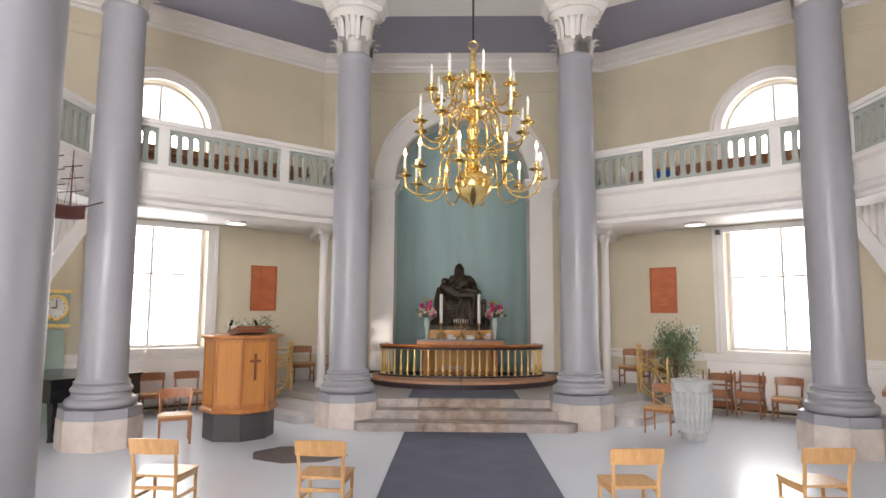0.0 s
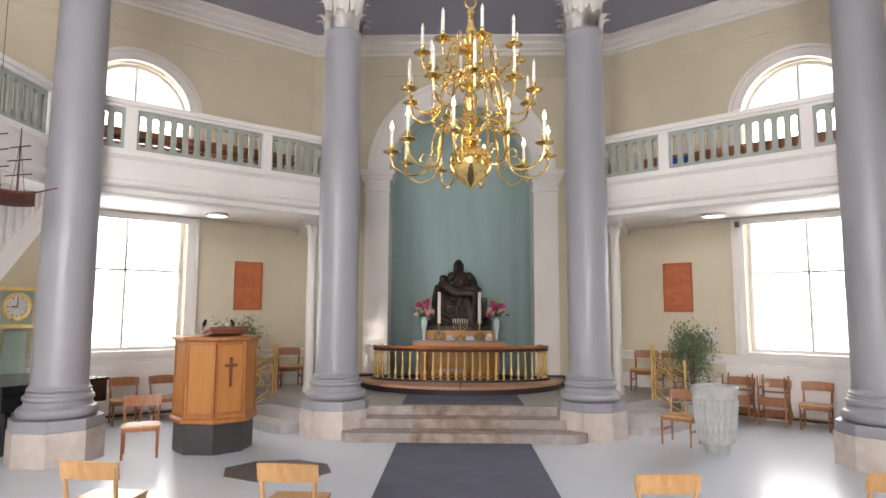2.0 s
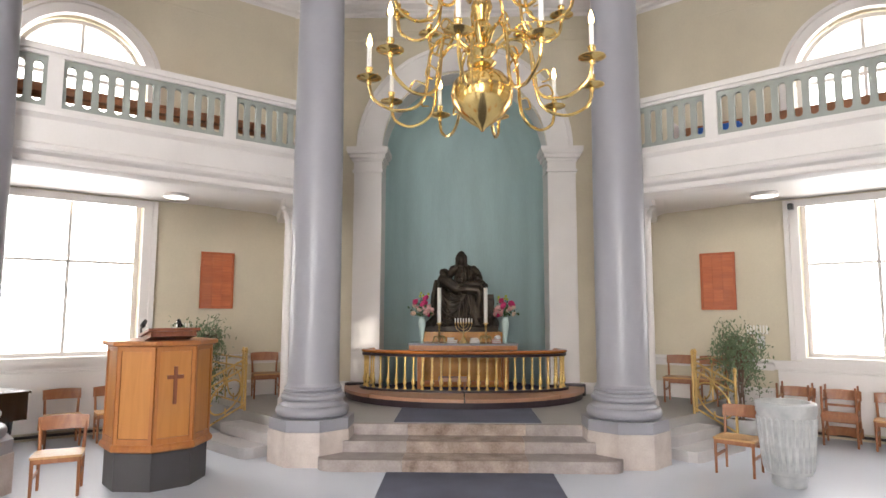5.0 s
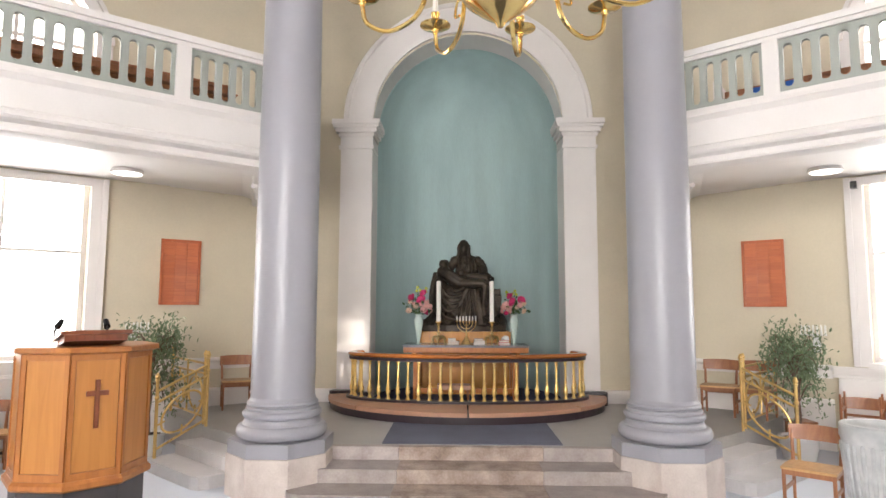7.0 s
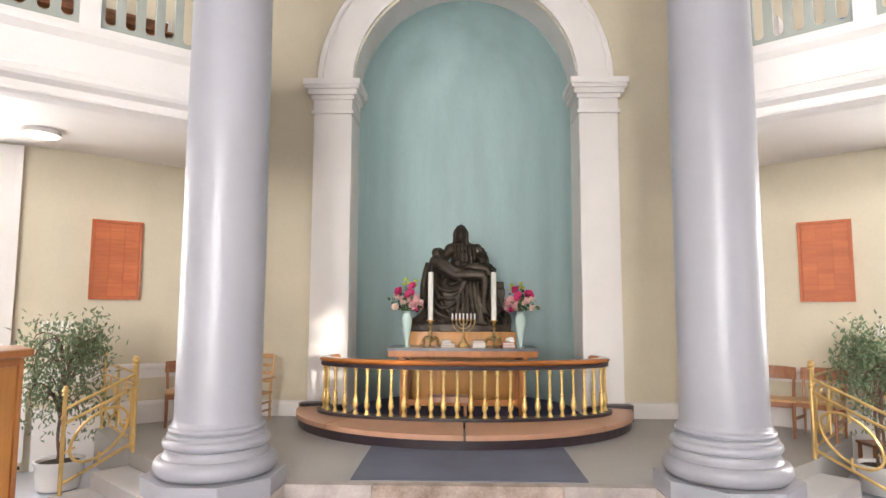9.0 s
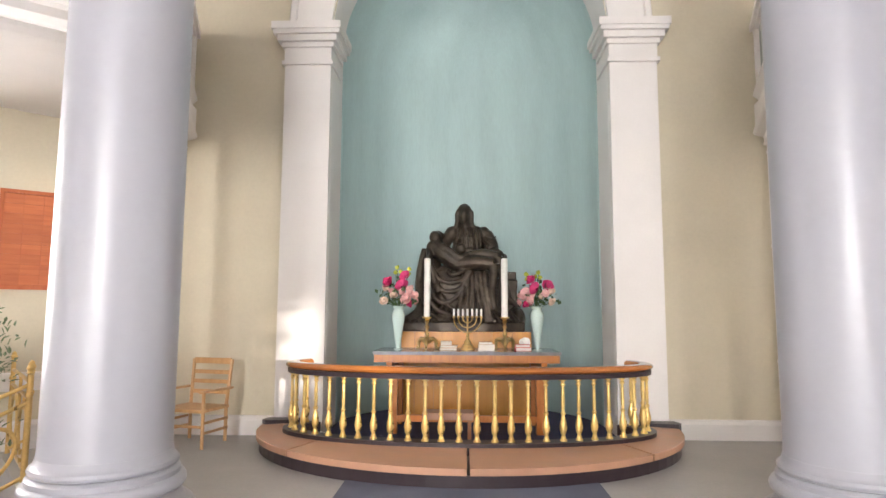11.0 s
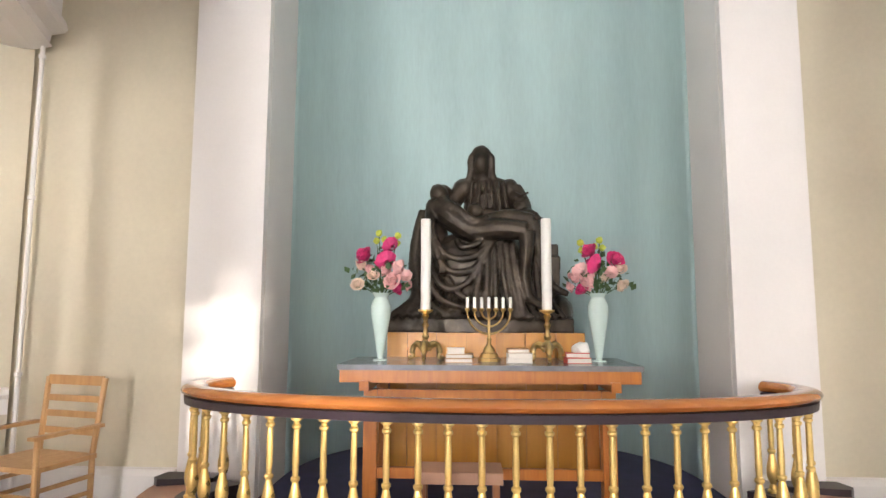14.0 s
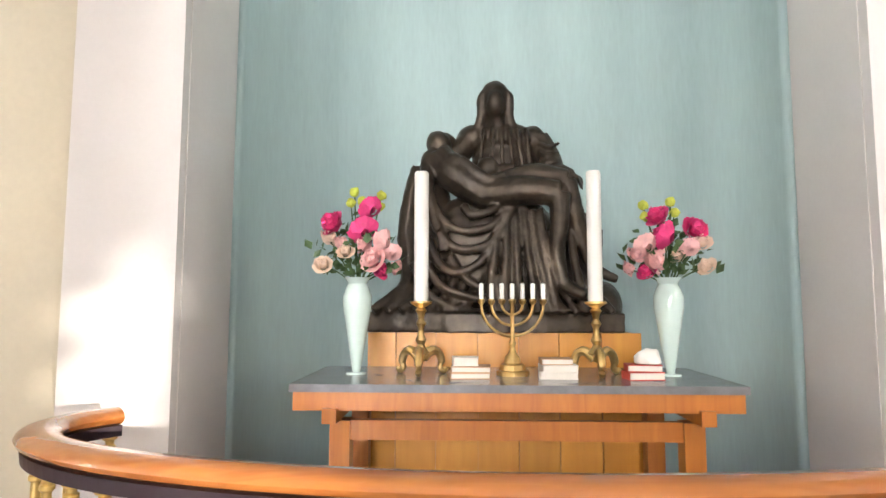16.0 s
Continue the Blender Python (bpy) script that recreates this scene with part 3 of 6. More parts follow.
# ---- gallery ----
def gallery(side, nm):
    path = [(side * x, y) for x, y in GAL]
    if side > 0:
        path = path[::-1]
    # profile: offset to the left of the path points to the outer wall
    prof = [(0.02, 3.80), (0.10, 3.78), (0.34, 3.78), (0.36, 3.90), (0.50, 3.94), (1.6, 3.96), (1.6, 4.28), (0.0, 4.28), (0.0, 4.47), (-0.10, 4.47), (-0.11, 4.42), (-0.05, 4.36), (-0.05, 4.06), (-0.11, 4.03), (-0.13, 3.97), (-0.11, 3.94), (-0.02, 3.91), (-0.01, 3.85), (-0.03, 3.82)]
    sgn = -1
    prof = [(sgn * d, z) for d, z in prof]
    solid("trim_gallery_front_" + nm, sweep(prof[::-1], path), M_WHITE, "white moulded front of the gallery", "gallery", kind="structure")
    pts = [(side * x, y) for x, y in ((3.3, 14.1), (2.95, 11.75), (6.4, 8.95), (6.4, BACK), (EX, BACK), (EX, EY), (CX, CY))]
    solid("floor_gallery_" + nm, prism(pts, 3.97, 4.27), M_WHITE, "white underside and floor of the gallery", "gallery floor", kind="structure")
    # parapet
    par = thing("gallery_parapet", Matrix(), "white gallery parapet with sage green slotted panels", "parapet", "gallery parapets")
    inner = [Vector((side * x, y)) for x, y in GAL]
    CELL = {}

    def cell_mesh(w, h):
        key = round(w, 4)
        if key in CELL:
            return CELL[key]
        bm = bmesh.new()
        sw, sh, t = w * 0.54, h * 0.80, 0.06
        rim = []
        for k in range(9):
            a = math.pi * k / 8
            rim.append((sw / 2 * math.cos(a), sh / 2 - sw / 2 + sw / 2 * math.sin(a)))
        for k in range(9):
            a = math.pi + math.pi * k / 8
            rim.append((sw / 2 * math.cos(a), -sh / 2 + sw / 2 + sw / 2 * math.sin(a)))
        outer = []
        for x, z in rim:
            if z > sh / 2 - sw / 2 - 1e-6:
                a = math.atan2(z - (sh / 2 - sw / 2), x)
                if a < math.pi / 4:
                    outer.append((w / 2, h / 2 * min(1, 0.55 + 0.45 * math.tan(a))))
                elif a > 3 * math.pi / 4:
                    outer.append((-w / 2, h / 2 * min(1, 0.55 + 0.45 * math.tan(math.pi - a))))
                else:
                    outer.append((w / 2 / math.tan(a) if abs(a - math.pi / 2) > 1e-6 else 0.0, h / 2))
            else:
                outer.append(None)
        for k in range(9):
            x, z = outer[k]
            outer[9 + k] = (-x, -z)
        for y in (-t / 2, t / 2):
            A = [bm.verts.new((x, y, z)) for x, z in rim]
            B = [bm.verts.new((x, y, z)) for x, z in outer]
            for k in range(18):
                bm.faces.new((A[k], A[(k + 1) % 18], B[(k + 1) % 18], B[k]))
            if y < 0:
                F = A
            else:
                for k in range(18):
                    bm.faces.new((F[k], F[(k + 1) % 18], A[(k + 1) % 18], A[k]))
        bm.normal_update()
        me = finish(bm)
        me.materials.append(M_SAGE)
        CELL[key] = me
        return me

    Z0, Z1 = 4.52, 5.16
    for i in range(3):
        a, b = inner[i], inner[i + 1]
        d = (b - a).normalized()
        L = (b - a).length
        if i == 2:
            L = 8.0
        ang = math.atan2(d.y, d.x)
        mm = Matrix.Translation((a.x, a.y, 0)) @ Matrix.Rotation(ang, 4, "Z")
        sgn2 = 1 if side > 0 else -1
        # rails
        part("top_rail", boxes((0, -0.11, 5.21, L, 0.11, 5.29), (0, -0.075, 5.16, L, 0.075, 5.21)), M_WHITE, par, "white moulded top rail", bevel=0.012, m=mm)
        part("bottom_rail", boxes((0, -0.075, 4.47, L, 0.075, 4.52)), M_WHITE, par, "white bottom rail", bevel=0.01, m=mm)
        if i == 0:
            posts = [0.1, 1.4, L - 0.09]
        elif i == 1:
            posts = [0.09, 1.29, 3.46, L - 0.09]
        else:
            posts = [0.09, 2.2, 4.4, 6.6]
        for p in posts:
            part("post", boxes((p - 0.085, -0.072, 4.52, p + 0.085, 0.072, 5.16)), M_WHITE, par, "white square post", m=mm)
        for p, q in zip(posts, posts[1:]):
            span = q - p - 0.17
            cnt = max(1, round(span / 0.178))
            w = span / cnt
            me = cell_mesh(w, Z1 - Z0)
            for k in range(cnt):
                part("slotted_panel", me, M_SAGE, par, "", m=mm @ Matrix.Translation((p + 0.085 + w * (k + 0.5), 0, (Z0 + Z1) / 2)))


gallery(-1, "west")
gallery(1, "east")

# benches on the gallery
def pew(m, length):
    p = thing("gallery_pew", m, "brown wooden gallery pew with white painted ends", "pew", "gallery pews")
    part("seat", boxes((0, -0.2, 0.42, length, 0.2, 0.46)), M_CHAIRD, p, bevel=0.008)
    part("backrest", boxes((0, 0.2, 0.55, length, 0.23, 0.72), (0, 0.195, 0.72, length, 0.245, 0.76)), M_CHAIRD, p)
    part("book_ledge", boxes((0, 0.24, 0.60, length, 0.36, 0.62)), M_CHAIRD, p, "reddish book ledge")
    for x in (0, length - 0.04):
        part("end_panel", boxes((x, -0.22, 0, x + 0.04, 0.26, 0.80)), M_WHITE, p, "", bevel=0.01)


for side in (-1, 1):
    sm = slant(side)
    for yy in (1.9, 1.0):
        ln = 5.2 - (yy - 1.0) * 0.6
        pm = sm @ Matrix.Translation((1.1 + (yy - 1.0) * 0.2, yy, 4.28))
        pew(Matrix.Translation(pm.translation) @ Matrix.Rotation(math.atan2(pm.col[0].y, pm.col[0].x), 4, "Z"), ln)
solid("folded_cloth", boxes((-0.3, -0.15, 0, 0.3, 0.15, 0.16)), M_BLUE, "blue folded cloth on a gallery pew", "cloth", bevel=0.05, m=slant(1) @ Matrix.Translation((2.0, 1.9, 4.745)))

# ---- platform and steps ----
PF = [(-1.95, 10.95), (1.95, 10.95), (2.5, 11.05), (2.69, 11.19), (3.62, 11.98), (4.74, 13.22), (CX, CY - 0.01), (CX - 0.1, NY + 0.02), (-CX + 0.1, NY + 0.02), (-CX, CY - 0.01), (-4.74, 13.22), (-3.62, 11.98), (-2.69, 11.19), (-2.5, 11.05)]
solid("floor_platform", prism(PF, 0.0, PLAT), M_PAVE, "raised grey stone altar platform", "platform", kind="structure", bevel=0.012)
nf = ellipse(NC, NY + 0.6, NR - 0.005, RY - 0.005, 0, math.pi, 24)
fore = ellipse(NC, 13.62, 1.80, 0.70, math.pi, 2 * math.pi, 24)
solid("floor_niche", prism([(NC + NR - 0.005, NY + 0.02)] + nf + [(NC - NR + 0.005, NY + 0.02), (NC - NR + 0.005, 13.64)] + [(x, y) for x, y in fore if abs(x - NC) < NR - 0.01] + [(NC + NR - 0.005, 13.64)], PLAT + 0.002, 0.46), M_NAVY, "dark blue patterned carpet floor of the altar niche", "floor", kind="structure")


def rounded(x0, x1, y0, y1, r, left, right):
    pts = []
    if left:
        pts += [(x0 + r - r * math.cos(a), y0 + r - r * math.sin(a)) for a in (k * math.pi / 2 / 6 for k in range(7))]
    else:
        pts += [(x0, y0)]
    if right:
        pts += [(x1 - r + r * math.sin(a), y0 + r - r * math.cos(a)) for a in (k * math.pi / 2 / 6 for k in range(7))]
    else:
        pts += [(x1, y0)]
    return pts + [(x1, y1), (x0, y1)]


H3 = PLAT / 3
steps = thing("altar_steps", Matrix(), "three worn reddish grey stone steps up to the altar", "steps", "altar steps", "structure")
for k, (yf, hw, js) in enumerate(((9.99, 1.97, (-0.86, 0.74)), (10.42, 1.96, (-0.84, 0.74)), (10.84, 1.70, (-0.86, 0.80)))):
    edges = [-hw, *js, hw]
    if k == 2:
        edges = [-1.68, *js, 1.66]
    for i, (a, b) in enumerate(zip(edges, edges[1:])):
        bm = prism(rounded(a + 0.003, b - 0.003, yf, yf + 0.5 if k < 2 else 10.95, 0.22, k < 2 and i == 0, k < 2 and i == len(edges) - 2), 0.0 if k == 0 else H3 * k + 0.002, H3 * (k + 1) + (0.002 if k == 2 else 0))
        mid = abs((a + b) / 2) < 0.6
        part("step_stone", bm, M_STEP if mid else M_STEPSIDE, steps, "", bevel=0.012)
for side in (-1, 1):
    st = thing("side_steps", Matrix(), "pale grey side steps up to the altar platform", "steps", "altar steps", "structure")
    e0, e1 = Vector((side * 2.69, 11.19)), Vector((side * 3.62, 11.98))
    nrm = Vector((side * 0.647, -0.762))
    for k, off in ((0, 0.74), (1, 0.37)):
        p0, p1 = e0 + nrm * off - (e1 - e0) * 0.12, e0 + nrm * off + (e1 - e0) * 1.0
        q0, q1 = e0 - (e1 - e0) * 0.12, e1.copy()
        cor = p0 + (p1 - p0).normalized() * 0.15
        pts = [tuple(q0), tuple(p0 - nrm * 0.15), tuple(p0 - nrm * 0.04 + (cor - p0) * 0.3), tuple(cor), tuple(p1 - (p1 - p0).normalized() * 0.03), tuple(p1 - nrm * 0.03), tuple(q1)]
        bm = prism(pts, 0.0 if k == 0 else H3, H3 * (k + 1))
        part("step_stone", bm, M_STEPGREY, st, "", bevel=0.014)

# ---- columns ----
def column(m, label):
    c = thing("column", m, label, "column", "nave columns", "structure")
    o = math.pi / 8
    part("plinth", lathe([(0.60, 0.0), (0.60, 0.44)], 8, turn=o), M_STONE, c, "pale stone octagonal plinth", bevel=0.01)
    part("plinth_slab", lathe([(0.585, 0.442), (0.585, 0.59)], 8, turn=o), M_GREY, c, "grey painted octagonal slab", bevel=0.012)
    prof = [(0.55, 0.54)]
    for cz, rr, rad in ((0.62, 0.555, 0.08),):
        prof += [(rr - 0.02 + rad * math.sin(a), cz - rad * math.cos(a)) for a in (k * math.pi / 8 for k in range(9))]
    prof += [(0.535, 0.705), (0.52, 0.72), (0.505, 0.75), (0.51, 0.77)]
    prof += [(0.495 + 0.042 * math.sin(a), 0.815 - 0.042 * math.cos(a)) for a in (k * math.pi / 6 for k in range(7))]
    prof += [(0.495, 0.865), (0.495, 0.885), (0.475, 0.90)]
    prof += [(0.46 + 0.025 * math.sin(a), 0.93 - 0.025 * math.cos(a)) for a in (k * math.pi / 4 for k in range(5))]
    prof += [(0.45, 0.97), (0.44, 1.0)]
    part("base", lathe([(r * 0.82, 0.59 + (z - 0.54) * 0.96) for r, z in prof], 48), M_GREY, c, "grey painted moulded base", smooth=True)
    sh = [(0.359, 1.03), (0.355, 1.1), (0.353, 2.5), (0.349, 4.0), (0.338, 5.5), (0.325, 6.6), (0.321, 6.86), (0.326, 6.90), (0.352, 6.93), (0.357, 6.97), (0.345, 7.00), (0.33, 7.02)]
    part("shaft", lathe(sh, 64), M_GREY, c, "smooth grey painted shaft", smooth=True)
    cap = part("capital", lathe([(0.31, 7.02), (0.318, 7.28), (0.34, 7.55), (0.41, 7.77), (0.49, 7.86)], 40), M_WHITE, c, "off-white carved leaf capital", smooth=True)
    part("abacus", lathe([(0.56, 7.86), (0.60, 7.91), (0.60, 7.96), (0.65, 8.00), (0.68, 8.05), (0.68, 8.12)], 8, turn=o), M_WHITE, cap, "", bevel=0.01)
    leaf_meshes = {}

    def leaf(w, h, curl):
        bm = bmesh.new()
        rows = 9
        last = None
        for r in range(rows + 1):
            t = r / rows
            y = 0.03 + curl * max(0, t - 0.45) ** 1.6 * 2.2
            z = h * (t if t < 0.85 else 0.85 + (t - 0.85) * 0.1 - (t - 0.85) * 0.5)
            ww = w * (0.75 + 0.35 * math.sin(t * 3.0)) * (1 - 0.55 * max(0, t - 0.6) / 0.4) * (0.86 if r % 2 else 1.05)
            row = [bm.verts.new((ww * s, y - 0.025 * abs(s) * 2 + (0.02 if s == 0 else 0), z)) for s in (-0.5, -0.28, 0, 0.28, 0.5)]
            if last:
                for a in range(4):
                    bm.faces.new((last[a], last[a + 1], row[a + 1], row[a]))
            last = row
        ext = bmesh.ops.solidify(bm, geom=bm.faces[:], thickness=0.018)
        me = finish(bm, True)
        me.materials.append(M_WHITE)
        return me

    low, tall = leaf(0.20, 0.32, 0.20), leaf(0.14, 0.56, 0.19)
    for k in range(12):
        part("leaf", low, M_WHITE, cap, "", m=Matrix.Rotation(2 * math.pi * k / 12, 4, "Z") @ Matrix.Translation((0, 0.305, 7.02)))
    for k in range(20):
        part("tongue", tall, M_WHITE, cap, "", m=Matrix.Rotation(2 * math.pi * (k + 0.5) / 20, 4, "Z") @ Matrix.Translation((0, 0.29, 7.24)))
    return c


col = column(pose(-2.175, 10.72, 0), "tall grey painted round column with a white leaf capital")
copy_thing(col, pose(2.14, 10.74, 0))
copy_thing(col, pose(-5.66, 8.75, 0))
copy_thing(col, pose(5.65, 8.75, 0))
copy_thing(col, pose(-2.2, 1.6, 0))

# slim white posts under the gallery ends with curved brackets
for side in (-1, 1):
    g = thing("gallery_post", pose(side * 3.09, 12.57, 0), "slim white round post carrying the gallery", "post", "gallery posts", "structure")
    part("shaft", lathe([(0.12, PLAT), (0.12, 0.55), (0.09, 0.6), (0.085, 3.6), (0.11, 3.65), (0.11, 3.73), (0.14, 3.80)], 20), M_WHITE, g, smooth=True)
    br = curve([(0, 0, 3.14), (0.0, -0.06, 3.44), (0.0, -0.2, 3.66), (0.0, -0.42, 3.76)], 6)
    part("bracket", tube(br, 0.045, 8), M_WHITE, g, "", smooth=True)

# ---- carpets and floor mark ----
solid("carpet_runner", boxes((-1.054, BACK, 0.0, 1.04, 9.985, 0.008)), M_CARPET, "long slate blue carpet runner on the floor", "carpet")
solid("carpet", boxes((-1.072, 11.0, PLAT, 1.047, 12.6, PLAT + 0.008)), M_CARPET, "slate blue carpet before the altar bench", "carpet")
solid("floor_octagon", prism([(-2.43 + 0.72 * math.cos(a), 8.29 + 0.57 * math.sin(a)) for a in (math.pi / 4 * k - 0.14 for k in range(8))], 0.0, 0.004), M_MARK, "dark eight-sided slab let into the floor", "floor slab", kind="structure")

# ---- altar bench, balustrade ----
bench = thing("kneeling_bench", Matrix(), "curved dark kneeling bench with tan leather cushions", "bench")
BC = (NC - 0.02, 14.02)
RC = (NC - 0.02, 13.62)


def arc_block(o_a, o_b, i_a, i_b, z0, z1, t0=math.pi, t1=2 * math.pi, n=40, lift=0.0, c=BC):
    bm = bmesh.new()
    O, I = ellipse(*c, o_a, o_b, t0, t1, n), ellipse(*c, i_a, i_b, t0, t1, n)
    r = [[bm.verts.new((x, y, z)) for x, y in p] for p, z in ((O, z0), (O, z1), (I, z1 + lift), (I, z0))]
    for k in range(n):
        for j in range(4):
            a, b = r[j], r[(j + 1) % 4]
            bm.faces.new((a[k], a[k + 1], b[k + 1], b[k]))
    for k in (0, n):
        bm.faces.new([r[j][k] for j in range(4)])
    return bm


part("bench_body", arc_block(2.25, 1.88, 1.80, 1.10, PLAT, 0.55), M_BENCH, bench, "dark aubergine painted base", bevel=0.01)
part("back_strip", arc_block(1.94, 0.81, 1.75, 0.62, PLAT, 0.655, 0.87 * math.pi, 2.13 * math.pi, 56, 0.0, RC), M_BENCH, bench, "dark painted kerb under the balusters", bevel=0.008)
for t0, t1 in ((math.pi, 1.245 * math.pi), (1.245 * math.pi, 1.5 * math.pi), (1.5 * math.pi, 1.755 * math.pi), (1.755 * math.pi, 2 * math.pi)):
    bm = arc_block(2.28, 1.91, 1.96, 1.20, 0.552, 0.608, t0 + 0.006, t1 - 0.006, 18, 0.012)
    part("cushion", bm, M_LEATHER, bench, "", True, bevel=0.022)
for side in (-1, 1):
    part("end_board", prism([(NC + side * x, y) for x, y in ((1.90, 14.12), (2.28, 14.12), (2.31, 13.98), (2.26, 13.92), (1.90, 13.98))][::side], PLAT, 0.655), M_BENCH, bench, "raised dark end board", bevel=0.01)

rail = thing("altar_rail", Matrix(), "curved altar rail with gilded balusters and amber wooden handrail", "balustrade")
RA, RB = 1.85, 0.72
rpath = ellipse(*RC, RA, RB, 0.89 * math.pi, 2.11 * math.pi, 72)


def rail_sweep(prof, name, material, label, smooth=True):
    part(name, sweep(prof, rpath), material, rail, label, smooth)


rail_sweep([(0.075 * math.cos(a), 1.305 + 0.036 * math.sin(a)) for a in (2 * math.pi * k / 14 for k in range(14))], "handrail", M_RAIL, "glossy amber wooden handrail")
rail_sweep([(-0.05, 1.225), (0.05, 1.225), (0.055, 1.27), (-0.055, 1.27)], "under_rail", M_BENCH, "dark strip under the handrail", False)
bp = [(0.034, 0.70), (0.034, 0.715), (0.024, 0.725), (0.024, 0.74), (0.017, 0.755), (0.03, 0.785), (0.036, 0.825), (0.034, 0.86), (0.024, 0.91), (0.016, 0.95), (0.024, 0.962), (0.024, 0.975), (0.015, 0.985), (0.018, 1.05), (0.016, 1.18), (0.0145, 1.235), (0.024, 1.245), (0.024, 1.258), (0.016, 1.265), (0.018, 1.28), (0.03, 1.29), (0.03, 1.307)]
bmesh_bal = finish(lathe([(r, 0.655 + (z - 0.70) * 0.942) for r, z in bp], 16), True)
bmesh_bal.materials.append(M_GOLDPAINT)
NB = 30
dense = ellipse(*RC, RA, RB, 0.90 * math.pi, 2.10 * math.pi, 500)
acc = [0.0]
for a, b in zip(dense, dense[1:]):
    acc.append(acc[-1] + math.dist(a, b))
for k in range(NB):
    want = acc[-1] * k / (NB - 1)
    j = min(range(len(acc)), key=lambda q: abs(acc[q] - want))
    part("baluster", bmesh_bal, M_GOLDPAINT, rail, "", m=Matrix.Translation((dense[j][0], dense[j][1], 0)))

# ---- altar ----
AX, AF = -0.05, 0.46
altar = thing("altar_table", pose(AX, 14.19, AF) @ Matrix.Diagonal((0.985, 1, 0.945, 1)), "cherry wood altar table with a grey marble top", "altar table")
part("tabletop", boxes((-1.10, -0.02, 0.955, 1.10, 0.80, 0.995)), M_SLATE, altar, "polished grey marble top", bevel=0.006)
part("apron_front", boxes((-1.085, 0.0, 0.86, 1.085, 0.035, 0.953)), M_ALTAR, altar, "", bevel=0.005)
part("apron_back", boxes((-1.085, 0.75, 0.86, 1.085, 0.785, 0.953)), M_ALTAR, altar, "", bevel=0.005)
for x in (-1, 1):
    part("apron_side", boxes((x * 1.085 - (0.035 if x > 0 else 0), 0.036, 0.86, x * 1.085 + (0 if x > 0 else 0.035), 0.749, 0.953)), M_ALTAR, altar)
    part("bracket", boxes((x * 0.90 - 0.035, -0.03, 0.80, x * 0.90 + 0.035, 0.80, 0.875)), M_ALTAR, altar, "", bevel=0.006)
    for y in (0.06, 0.66):
        part("leg", boxes((x * 0.865 - 0.05, y, 0.0, x * 0.865 + 0.05, y + 0.1, 0.80)), M_ALTAR, altar, "", bevel=0.006)
part("stretcher", boxes((-0.86, 0.08, 0.70, 0.86, 0.12, 0.80)), M_ALTAR, altar, "", bevel=0.004)
part("stretcher", boxes((-0.86, 0.08, 0.14, 0.86, 0.12, 0.22)), M_ALTAR, altar, "", bevel=0.004)

pedestal = thing("statue_pedestal", pose(AX, 15.06, AF), "orange oak plank pedestal behind the altar table", "pedestal")
part("core", boxes((-0.84, 0.02, 0.0, 0.83, 0.78, 1.138)), M_PLANK, pedestal)
PLANKS = (-0.847, -0.667, -0.418, -0.163, 0.088, 0.337, 0.595, 0.843)
for xa, xb in zip(PLANKS, PLANKS[1:]):
    part("plank", boxes((xa + 0.003, -0.01, 0.0, xb - 0.003, 0.018, 1.143)), M_PLANK, pedestal, "", bevel=0.004)

stool = thing("kneeling_stool", pose(-0.25, 13.80, AF), "low stool with a tan leather seat before the altar", "stool")
part("seat", boxes((-0.27, -0.14, 0.26, 0.27, 0.14, 0.33)), M_LEATHER, stool, "tan leather seat", bevel=0.02)
for x in (-1, 1):
    for y in (-1, 1):
        part("leg", boxes((x * 0.23 - 0.02, y * 0.1 - 0.02, 0, x * 0.23 + 0.02, y * 0.1 + 0.02, 0.26)), M_CHAIRD, stool)

